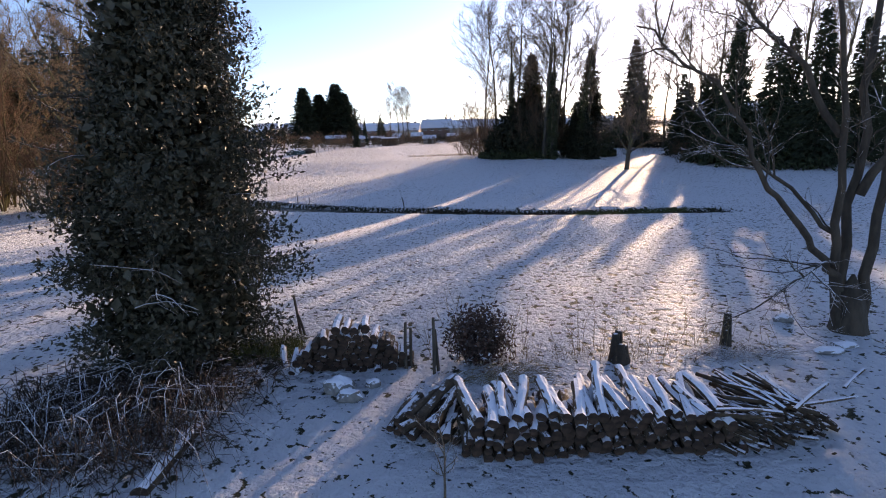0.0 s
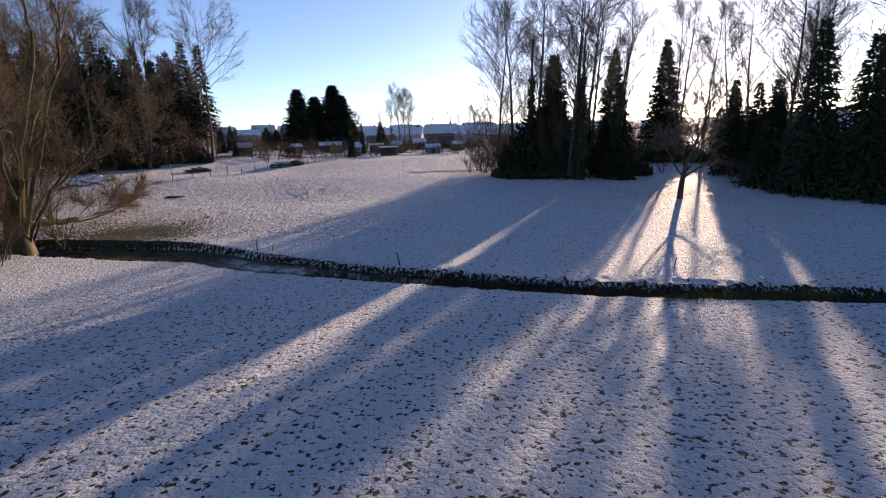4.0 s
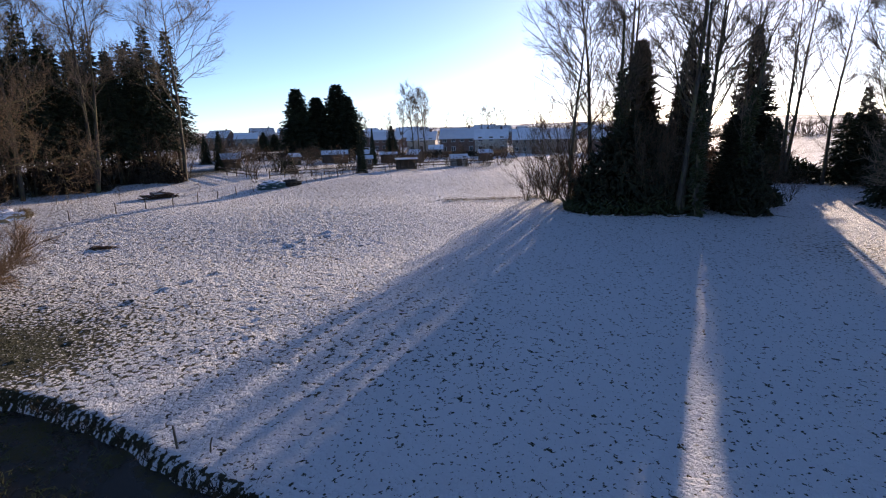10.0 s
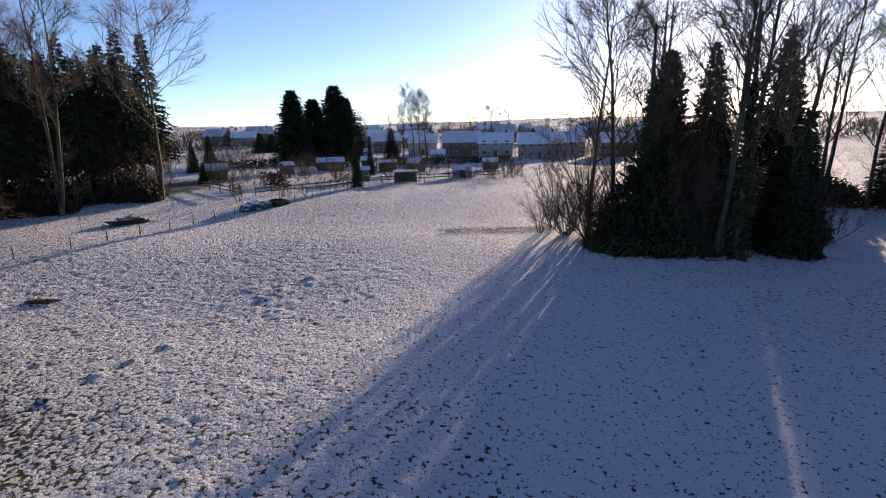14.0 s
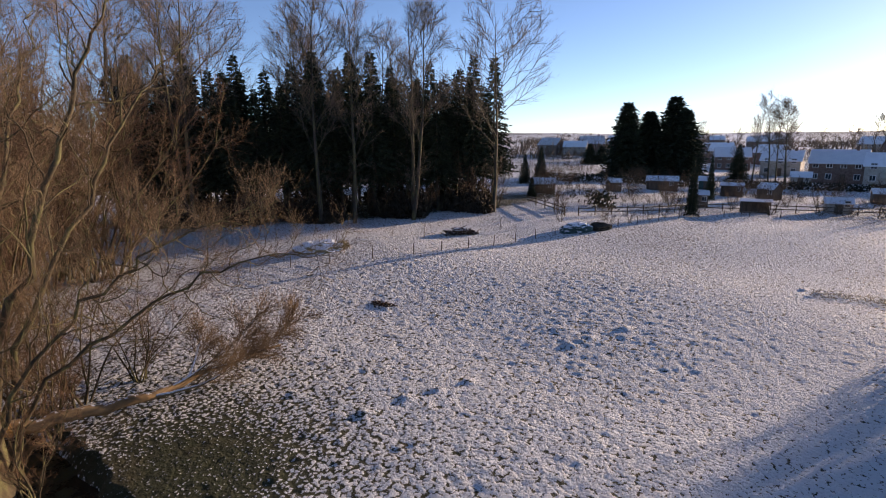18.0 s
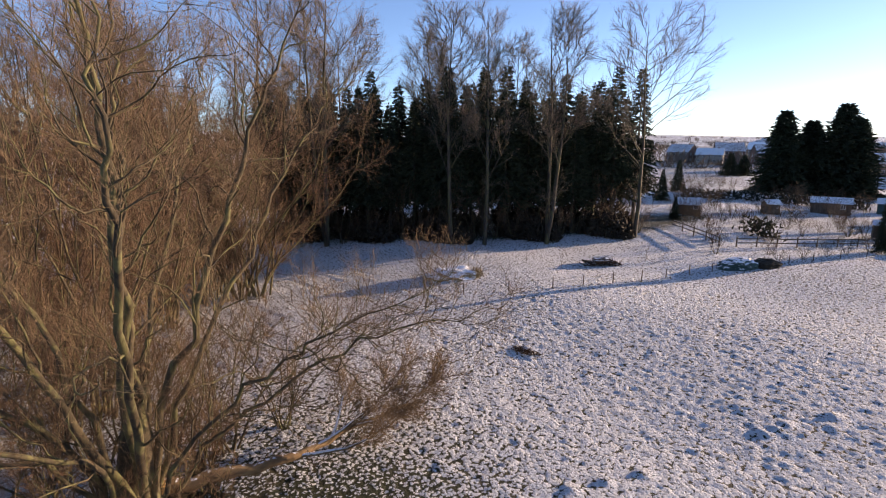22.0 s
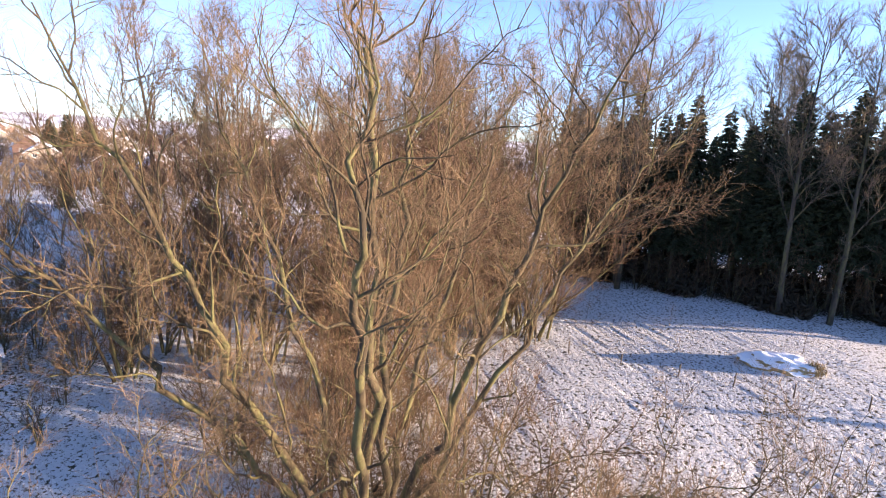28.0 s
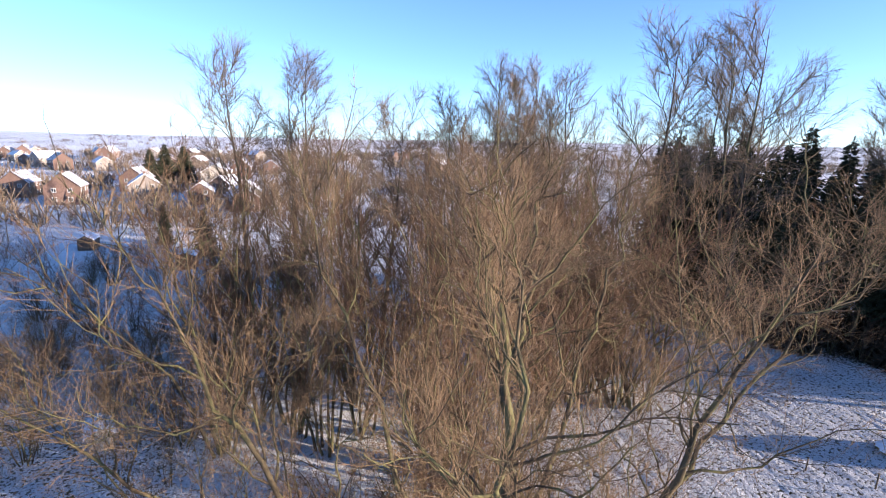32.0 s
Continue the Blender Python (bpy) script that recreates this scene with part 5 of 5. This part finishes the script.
undergrowth("undergrowth", ((11.8, 81.8), (5.0, 3.0)), 2600, 6.5, 124, YEW, "dark tangle of evergreens and ivy filling the grove")
undergrowth("undergrowth", ((21.1, 80.6), (2.3, 2.2)), 1300, 6.0, 126, YEW, "dark tangle of evergreens and ivy filling the grove")
undergrowth("undergrowth", ((11.6, 81.3), (5.8, 3.0)), 1500, 1.4, 121, IVY, "dark ivy and elder undergrowth below the grove")
undergrowth("undergrowth", ((24, 85.6), (3.6, 2.0)), 900, 2.6, 125, IVY, "dark undergrowth beyond the grove")
undergrowth("undergrowth", ((35, 103), (8.0, 2.2)), 1600, 3.2, 127, IVY, "dark undergrowth below the far stand")
undergrowth("undergrowth", ((38, 67), (6.5, 11)), 2400, 2.6, 122, IVY, "dark evergreen undergrowth below the stand")


# dark brown tangles added to fill the wood's foot and a deeper row
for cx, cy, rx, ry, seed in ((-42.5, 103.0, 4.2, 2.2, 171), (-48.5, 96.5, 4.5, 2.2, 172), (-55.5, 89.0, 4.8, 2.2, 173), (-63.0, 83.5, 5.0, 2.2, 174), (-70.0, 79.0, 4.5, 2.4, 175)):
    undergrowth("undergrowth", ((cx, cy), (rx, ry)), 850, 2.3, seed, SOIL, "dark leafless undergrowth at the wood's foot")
    undergrowth("undergrowth", ((cx - 4.0, cy + 5.0), (rx + 1, ry + 1.2)), 800, 3.4, seed + 20, SOIL, "dark tangle filling the inside of the wood")


def ivy_tree(x, y, lean_x, lean_y, tall, seed):
    g = Grower(seed)
    pts = [np.array((lean_x * t ** 1.4, lean_y * t, tall * t - 0.3 * (t == 0))) for t in np.linspace(0, 1, 9)]
    g.wood.append((pts, list(np.linspace(0.34, 0.09, 9))))
    for _ in range(16):
        p, w = g.along(pts, 0.35 + 0.64 * g.rng.random())
        arm = g.limb(p, g.aside(w, 0.7), 3.0 * (0.5 + g.rng.random()), 0.05, 5, 0.13, 0.10, 0.25)
        g.brush(arm, 14, 1.1, 0.016, 0.6, 0.12, 0.2, 0.15, sub=2)
    ivy = []
    for _ in range(620):
        t = g.rng.random() ** 1.2 * 0.72
        p, w = g.along(pts, t)
        o = unit(g.rng.normal(0, 1, 3) + np.array((0, 0, 0.2)))
        reach = (0.62 - 0.45 * t) * (0.6 + 0.7 * g.rng.random())
        q = p + o * reach
        ivy.append(([p, q, q + unit(o + np.array((0, 0, -0.4))) * 0.35], [0.03, 0.13, 0.01]))
    ob = thing("ivy_clad_tree", (x, y, ground_z(x, y)), "leaning bare tree wrapped in dark ivy", "tree", "ivy-clad trees")
    part("trunk", chains_mesh("trunk", g.wood, 6, BARK_GREY), ob)
    part("ivy", chains_mesh("ivy", ivy, 3, IVY), ob, "dark ivy sleeve")
    part("crown", chains_mesh("crown", g.twigs, 3, TWIG_GREY), ob)


ivy_tree(20.2, 79.8, 2.0, 0.4, 14.5, 131)
ivy_tree(16.2, 78.6, 0.5, 0.6, 17.0, 132)
ivy_tree(11.0, 83.2, 0.2, 0.2, 16.5, 133)


def grove_limb():
    """A fallen limb on the grove's open side."""
    g = Grower(141)
    a = g.path((0, 0, 0.12), (1, 0.25, 0.02), 5.5, 8, 0.12, 0)
    b = g.path(a[5], (0.9, -0.6, 0.1), 2.2, 4, 0.15, 0)
    me = chains_mesh("fallen_limb", [(a, list(np.linspace(0.13, 0.03, 9))), (b, list(np.linspace(0.06, 0.015, 5)))], 6, TWIG_SNOW)
    solid("fallen_limb", me, (20.2, 78.6, ground_z(20.2, 78.6)), "fallen bare limb lying beside the grove", "branch", "fallen limbs")
    solid("fallen_limb", me, (0, 0, 0), "fallen pale limb at the grove's foot", "branch", "fallen limbs", m=Matrix.Translation((13.6, 77.9, ground_z(13.6, 77.9))) @ Matrix.Rotation(-0.4, 4, "Z") @ Matrix.Diagonal((0.5, 0.5, 0.8, 1)))


grove_limb()


# ---------------------------------------------------------------- allotments and town
def gable(name, w, d, eave, ridge, mat, over=0.0, thick=0.0):
    """Walls with gable ends, or with thick > 0 the two roof slopes; the ridge runs along x."""
    if not thick:
        v = [(-w / 2, -d / 2, -0.5), (w / 2, -d / 2, -0.5), (w / 2, d / 2, -0.5), (-w / 2, d / 2, -0.5), (-w / 2, -d / 2, eave), (w / 2, -d / 2, eave), (w / 2, d / 2, eave), (-w / 2, d / 2, eave), (-w / 2, 0, ridge), (w / 2, 0, ridge)]
        f = [(0, 1, 5, 4), (2, 3, 7, 6), (1, 2, 6, 9, 5), (3, 0, 4, 8, 7), (0, 3, 2, 1)]
        return make_mesh(name, v, f, [mat])
    v, f = [], []
    slope = (ridge - eave) / (d / 2)
    for s in (-1, 1):
        b = len(v)
        lo, hi = eave - over * slope + 0.02, ridge + 0.02
        y = s * (d / 2 + over)
        x = w / 2 + over
        v += [(-x, y, lo), (x, y, lo), (x, 0, hi), (-x, 0, hi), (-x, y, lo + thick), (x, y, lo + thick), (x, 0, hi + thick), (-x, 0, hi + thick)]
        f += [(b, b + 1, b + 2, b + 3), (b + 4, b + 7, b + 6, b + 5), (b, b + 4, b + 5, b + 1), (b + 1, b + 5, b + 6, b + 2), (b + 3, b + 2, b + 6, b + 7), (b, b + 3, b + 7, b + 4)]
    return make_mesh(name, v, f, [mat])


def window_meshes():
    v, f = [], []
    for bx in ((-0.6, -0.06, 0, -0.5, 0.06, 1.3), (0.5, -0.06, 0, 0.6, 0.06, 1.3), (-0.5, -0.06, 0, 0.5, 0.06, 0.1), (-0.5, -0.06, 1.2, 0.5, 0.06, 1.3), (-0.04, -0.05, 0.1, 0.04, 0.05, 1.2)):
        box(v, f, *bx)
    return make_mesh("window", v, f, [FRAME]), box_mesh("pane", GLASS, (-0.5, -0.02, 0.1, 0.5, 0.02, 1.2))


WINDOW, PANE = window_meshes()


def add_window(parent, m):
    part("pane", PANE, part("window", WINDOW, parent, m=m))


def house(w, d, eave, ridge, wall, roof, label, storeys=2):
    def make():
        ob = thing("house", (0, 0, 0), label, "house", "houses")
        part("wall", gable("wall", w, d, eave, ridge, wall), ob)
        part("roof", gable("roof", w, d, eave, ridge, roof, 0.35, 0.18), ob)
        part("chimney", box_mesh("chimney", BRICK, (w * 0.28, -0.35, ridge - 1.0, w * 0.28 + 0.6, 0.35, ridge + 0.9)), ob)
        n = max(2, int(w / 2.6))
        for s in range(storeys):
            for k in range(n):
                x = -w / 2 + w * (k + 0.5) / n
                if s == 0 and k == n // 2:
                    part("door", box_mesh("door", SHED_WOOD, (x - 0.5, -d / 2 - 0.06, 0, x + 0.5, -d / 2 + 0.02, 2.1)), ob)
                    continue
                for side in (-1, 1):
                    add_window(ob, Matrix.Translation((x, side * d / 2, 0.9 + 2.6 * s)))
            for side in (-1, 1):
                for y in (-d * 0.22, d * 0.22):
                    add_window(ob, Matrix.Translation((side * w / 2, y, 0.9 + 2.6 * s)) @ Matrix.Rotation(math.pi / 2, 4, "Z"))
        return ob
    return make


houses = {
    "h1": house(10.5, 8, 4.6, 7.4, BRICK, ROOF_SNOW, "brick house with a snow-covered gable roof"),
    "h2": house(9.5, 8, 4.2, 6.8, RENDER_WHITE, ROOF_SNOW, "pale rendered house with a snowy roof"),
    "h3": house(13, 9, 4.8, 8.0, RENDER_GREY, ROOF_SNOW, "grey brick house with a snow-covered roof"),
    "h4": house(12, 9, 5.2, 9.0, BRICK, ROOF_TILE, "brick house with dark tiles and patchy snow"),
    "h5": house(20, 11, 6.4, 9.5, RENDER_WHITE, ROOF_SNOW, "long pale apartment house with a snowy roof"),
}


def set_houses(spots):
    fresh = {}
    for kind, x, y, turn, s in spots:
        m = Matrix.Translation((x, y, ground_z(x, y))) @ Matrix.Rotation(turn, 4, "Z") @ Matrix.Diagonal((s, s, s, 1))
        if kind not in fresh:
            fresh[kind] = houses[kind]()
            base = fresh[kind]
            base.matrix_basis = m
        else:
            base = fresh[kind]
            old = base.matrix_basis.copy()
            base.matrix_basis = Matrix.Identity(4)
            copy_thing(base, m)
            base.matrix_basis = old


house_spots = [("h1", -0.7, 192, -0.12, 0.95), ("h2", 8.5, 190, -0.12, 0.95), ("h3", 20, 188, -0.15, 0.85), ("h2", -12, 214, -0.1, 0.95), ("h1", -26, 232, 0.2, 0.9),
               ("h3", -98, 292, 0.25, 0.8), ("h4", -78, 300, 0.6, 0.9), ("h3", 30, 205, -0.1, 0.9), ("h1", 44, 200, 0.0, 0.9), ("h2", 46, 66, 0.9, 0.01 + 0.75), ("h3", 60, 100, 0.3, 0.9),
               ("h1", -192, -10, 0.22, 0.9), ("h4", -228, -44, 0.1, 0.95), ("h4", -190, -48, 0.3, 1.0), ("h1", -176, 6, 0.5, 0.9), ("h4", -205, -70, 0.2, 0.9), ("h5", -250, -22, 0.2, 0.95), ("h2", -196, 2, 0.2, 1.1), ("h1", -212, -8, -0.2, 1.0), ("h3", -205, -32, 0.4, 1.0)]
town_rng = random.Random(29)
for k in range(28):
    az, far = radians(town_rng.uniform(-24, 26)), town_rng.uniform(225, 520)
    house_spots.append((town_rng.choice(("h1", "h2", "h3", "h4")), far * math.sin(az), 40 + far * math.cos(az), town_rng.uniform(-0.6, 0.6), town_rng.uniform(0.85, 1.05)))
for k in range(38):
    az, far = radians(town_rng.uniform(-132, -84)), town_rng.uniform(290, 680)
    house_spots.append((town_rng.choice(("h1", "h3", "h4", "h4")), far * math.sin(az), 47 + far * math.cos(az), town_rng.uniform(-0.6, 0.9), town_rng.uniform(0.85, 1.05)))
set_houses(house_spots)


def shed(x, y, w, d, low, high, turn, wall, roof, label, category="shed", open_front=False, posts=False):
    """A small mono- or double-pitched garden shed."""
    w, d, low, high = w * 0.66, d * 0.7, low * 0.88, high * 0.88
    ob = thing("garden_shed", (x, y, ground_z(x, y)), label, category, "garden sheds", turn=turn)
    if open_front:
        for px in (-w / 2 + 0.1, w / 2 - 0.1):
            for py in (-d / 2 + 0.1, d / 2 - 0.1):
                part("post", box_mesh("post", POST, (px - 0.06, py - 0.06, -0.3, px + 0.06, py + 0.06, low)), ob)
        part("wall", box_mesh("wall", wall, (-w / 2, d / 2 - 0.08, -0.3, w / 2, d / 2, low - 0.02)), ob)
    else:
        part("wall", gable("wall", w, d, low, high, wall), ob)
        leaf = part("door", box_mesh("door", POST, (-0.45, -d / 2 - 0.05, 0.0, 0.45, -d / 2 + 0.02, min(1.85, low - 0.1))), ob)
        part("handle", box_mesh("handle", WIRE, (0.3, -d / 2 - 0.1, 0.95, 0.38, -d / 2 - 0.05, 1.05)), leaf)
        add_window(ob, Matrix.Translation((w * 0.3, -d / 2, 0.9)) @ Matrix.Diagonal((0.55, 0.8, 0.6, 1)))
    part("roof", gable("roof", w, d, low, high, roof, 0.18, 0.08), ob)
    return ob


shed(-41.2, 125.9, 4.6, 3.2, 1.8, 2.7, 0.35, SHED_WOOD, ROOF_SNOW, "brown wooden garden shed with a snowy roof")
shed(-28.2, 149.4, 8.0, 3.5, 2.0, 2.9, 0.2, SHED_WOOD, ROOF_TILE, "long low garden shed with a dark roof, patchy snow")
shed(-18.6, 127.2, 3.8, 3.0, 2.1, 2.6, 0.2, SHED_WOOD, ROOF_SNOW, "dark board shed with a flat snowy roof")
shed(-11.2, 123.4, 5.0, 3.2, 1.9, 2.1, 0.15, SHED_WOOD, ROOF_SNOW, "open lean-to with a snowy flat roof", open_front=True)
shed(-2.4, 130.2, 4.4, 3.0, 1.5, 2.2, 0.1, RENDER_WHITE, ROOF_SNOW, "pale little garden house with a snowy roof")
shed(-10.8, 143.5, 4.0, 3.4, 2.0, 3.0, -0.5, SHED_WOOD, ROOF_TILE, "gabled garden shed with a dark roof, patchy snow")
shed(-16.5, 147, 5.0, 3.0, 2.0, 2.5, 0.1, SHED_WOOD, ROOF_TILE, "low shed with a dark roof, patchy snow")
shed(-7.2, 178, 5.5, 3.5, 2.1, 3.2, 0.0, RENDER_WHITE, ROOF_SNOW, "pale outbuilding with a snowy roof")
shed(-34, 139, 3.0, 2.5, 1.8, 2.4, 0.8, SHED_WOOD, ROOF_SNOW, "small board shed with a snowy roof")
shed(3.5, 146, 4.0, 3.0, 1.8, 2.5, 0.1, SHED_WOOD, ROOF_SNOW, "small board shed with a snowy roof")
shed(-22, 158, 4.0, 3.0, 2.0, 2.8, 0.1, TARP, ROOF_SNOW, "dark green garden hut with a snowy roof")
shed(-52.6, 27.4, 3.2, 2.2, 1.3, 1.8, 0.5, RENDER_WHITE, ROOF_SNOW, "small pale hut below the willow thicket")
shed(-103.5, 15.7, 6.0, 4.0, 2.4, 3.0, 0.2, SHED_WOOD, ROOF_SNOW, "brown field shed with a snowy roof")
shed(-118, -6, 6.0, 3.5, 2.2, 3.0, 0.2, SHED_WOOD, ROOF_SNOW, "brown garden shed with a snowy roof")


def rail_fence(points, tall, label):
    ob = thing("rail_fence", (points[0][0], points[0][1], 0), label, "fence", "garden fences")
    x0, y0 = points[0]
    post_me = box_mesh("post", POST, (-0.06, -0.06, -0.3, 0.06, 0.06, tall))
    rail_me = box_mesh("rail", POST, (0, -0.025, -0.06, 1, 0.025, 0.06))
    for (xa, ya), (xb, yb) in zip(points, points[1:]):
        n = max(1, round(math.hypot(xb - xa, yb - ya) / 2.4))
        for k in range(n):
            x, y = xa + (xb - xa) * k / n, ya + (yb - ya) * k / n
            x2, y2 = xa + (xb - xa) * (k + 1) / n, ya + (yb - ya) * (k + 1) / n
            z, z2 = ground_z(x, y), ground_z(x2, y2)
            part("post", post_me, ob, m=Matrix.Translation((x - x0, y - y0, z)))
            ln = math.dist((x, y, z), (x2, y2, z2))
            for h in (0.45, 0.9):
                m = Matrix.Translation((x - x0, y - y0, z + h)) @ Matrix.Rotation(math.atan2(y2 - y, x2 - x), 4, "Z") @ Matrix.Rotation(-math.asin((z2 - z) / ln), 4, "Y") @ Matrix.Diagonal((ln, 1, 1, 1))
                part("rail", rail_me, ob, m=m)


rail_fence(((-29, 108), (-23, 115), (-17, 123.2), (-9, 126.0), (4, 129.5)), 1.15, "weathered post and rail fence along the gardens")
rail_fence(((-30.5, 107.2), (-38, 112.5)), 1.15, "weathered post and rail fence by the wood")


def conifer_spots():
    spots = [("s6", -42.3, 175.0, 1.45, 1.05), ("s6", -33.2, 181.4, 1.75, 1.16), ("s6", -38.2, 179.0, 1.6, 0.94), ("s6", -30.8, 182.5, 1.5, 0.98), ("s4", -17.6, 116.6, 0.3, 0.55), ("s4", -40.6, 119.5, 0.3, 0.22), ("s4", -18.6, 138, 0.3, 0.5),
             ("s4", -122.3, 5.4, 0.6, 0.55), ("s4", -112.1, 15.8, 0.85, 0.56), ("s4", -255, -44, 2.0, 1.15), ("s4", -259, -38, 2.0, 1.1), ("s4", -250, -48, 1.8, 1.0), ("s4", -68.8, 227.4, 1.2, 0.5), ("s4", -66, 231, 1.2, 0.45), ("s4", -20, 190, 0.9, 0.6)]
    for x, y, s, k in ((-13.2, 181.6, 0.74, "p4"), (-10.2, 183.5, 0.7, "p2"), (-16.4, 183, 0.68, "p4"), (-12, 186, 0.72, "p1"), (19, 330, 0.72, "p4"), (23, 332, 0.7, "p4"), (15, 335, 0.7, "p1"), (28, 334, 0.66, "p4"), (8, 300, 0.5, "p1"), (42, 300, 0.6, "p4"), (-45, 300, 0.6, "p1"), (60, 280, 0.6, "p1")):
        spots.append((k, x, y, s, s))
    for x, y, s in (  (-22, 205, 0.5), (-4, 222, 0.5), (3, 226, 0.52), (-30, 210, 0.45),
                    (-205, 62, 0.7), (-118, 60, 0.9), (-125, 52, 0.95), (-132, 74, 0.9), (-140, 86, 0.9), (-112, 90, 1.0), (-120, 100, 0.95)):
        spots.append(("p5", x, y, s, s))
    for x, y, s in ((-29.4, 116.9, 0.5), (2.5, 125.7, 0.8), (4.5, 127.5, 0.7), (-24.0, 104.5, 0.35), (-22.6, 107.5, 0.4), (-21.2, 110.4, 0.4), (-20.0, 113.2, 0.42), (-18.6, 116.2, 0.4), (-25.5, 107.0, 0.45), (-29.5, 103.5, 0.5), (-31.2, 107.8, 0.55), (-33.5, 113, 0.5), (-35.5, 117, 0.5), (-26, 122, 0.5), (-8, 133, 0.5), (-24, 133, 0.55), (-45, 132, 0.8), (-48, 140, 0.9), (6, 135, 0.6), (10, 150, 0.8), (14, 140, 0.7), (-36, 128, 0.5)):
        spots.append(("b2", x, y, s, s))
    rng = random.Random(77)
    for _ in range(46):
        x, y = rng.uniform(-98, -44), rng.uniform(-12, 34)
        spots.append(("b2", x, y, rng.uniform(0.9, 1.5), rng.uniform(0.8, 1.5)))
    for _ in range(14):
        x, y, s = rng.uniform(-175, -108), rng.uniform(-32, 24), rng.uniform(0.3, 0.5)
        spots.append(("p5", x, y, s, s))
    for _ in range(60):
        x, y, s = rng.uniform(-190, -100), rng.uniform(-40, 26), rng.uniform(0.5, 1.0)
        spots.append(("b2", x, y, s, s))
    for _ in range(34):
        x, y, s = rng.uniform(-72, -43), rng.uniform(6, 36), rng.uniform(0.26, 0.42)
        spots.append((rng.choice(("t1", "t2")), x, y, s, s * rng.uniform(0.7, 1.0)))
    for _ in range(44):
        x, y, s = rng.uniform(-240, -105), rng.uniform(-85, 42), rng.uniform(0.35, 0.6)
        spots.append(("t1", x, y, s, s * rng.uniform(0.6, 0.9)))
    for _ in range(30):
        x, y, s = rng.uniform(-104, -56), rng.uniform(2, 40), rng.uniform(0.35, 0.55)
        spots.append((rng.choice(("t1", "t2")), x, y, s, s * rng.uniform(0.7, 1.0)))
    for _ in range(11):
        x, y = rng.uniform(-66, -47), rng.uniform(14, 31)
        spots.append(("t2", x, y, rng.uniform(0.45, 0.62), rng.uniform(0.4, 0.55)))
    for _ in range(34):
        x, y, s = rng.uniform(-66, -30), rng.uniform(116, 190), rng.uniform(0.5, 1.0)
        spots.append(("b2", x, y, s, s * 0.9))
    for x, y, s in ((-52, 141, 0.5), (-57, 160, 0.6)):
        spots.append(("s4", x, y, s, s * 0.8))
    for _ in range(70):
        x, y = rng.uniform(-46, 8), rng.uniform(121, 172)
        spots.append(("b2", x, y, rng.uniform(0.4, 0.9), rng.uniform(0.3, 0.75)))
    return spots


grow_many(makers, conifer_spots())


def distant_trees():
    """Bare woods and gardens far off, too many to count."""
    rng = np.random.default_rng(151)
    chains = []
    for k in range(1500):
        az = math.radians(rng.uniform(-140, 70) if k < 1000 else rng.uniform(-140, -84))
        far = 230 + 1500 * rng.random() ** 1.6 if k < 1000 else 150 + 600 * rng.random()
        if -75 < math.degrees(az) < -30 and far < 350:
            far += 200
        x, y = far * math.sin(az), 42 + far * math.cos(az)
        z = ground_z(x, y)
        h = 2.8 + 3.6 * rng.random()
        for _ in range(24):
            o = rng.normal(0, 1, 3) * np.array((2.6, 2.6, 0)) + np.array((x, y, z))
            top = o + rng.normal(0, 1.0, 3) * np.array((2.2, 2.2, 1)) + np.array((0, 0, h * (0.6 + 0.5 * rng.random())))
            chains.append(([o + np.array((0, 0, -0.5)), o * 0.4 + top * 0.6, top], [0.10, 0.20, 0.05]))
    solid("distant_trees", chains_mesh("distant_trees", chains, 3, TWIG_GREY), (0, 0, 0), "brown bare trees among the distant houses and fields", "trees", kind="stuff")


distant_trees()


def hedge_row(x0, y0, x1, y1, tall, wide, seed, label):
    rng = np.random.default_rng(seed)
    n = int(math.hypot(x1 - x0, y1 - y0) * 40)
    chains = []
    for _ in range(n):
        t = rng.random()
        x, y = x0 + (x1 - x0) * t + rng.normal(0, wide), y0 + (y1 - y0) * t + rng.normal(0, wide)
        p = np.array((x, y, ground_z(x, y) + tall * rng.random()))
        o = unit(rng.normal(0, 1, 3) + np.array((0, 0, 0.6)))
        chains.append(([p - o * 0.2, p + o * 0.1, p + o * 0.45], [0.03, 0.13, 0.01]))
    solid("hedge", chains_mesh("hedge", chains, 3, YEW), (0, 0, 0), label, "hedge", kind="stuff")


hedge_row(33, 101, 41, 99, 1.4, 0.35, 161, "clipped dark hedge beyond the meadow")
hedge_row(-31, 119, -27.5, 115.5, 1.9, 0.7, 162, "round dark evergreen bush in the gardens")
hedge_row(-52, 150, -25, 160, 1.6, 0.5, 163, "dark garden hedge behind the sheds")
hedge_row(-20, 165, 10, 168, 1.4, 0.5, 164, "dark garden hedge behind the sheds")
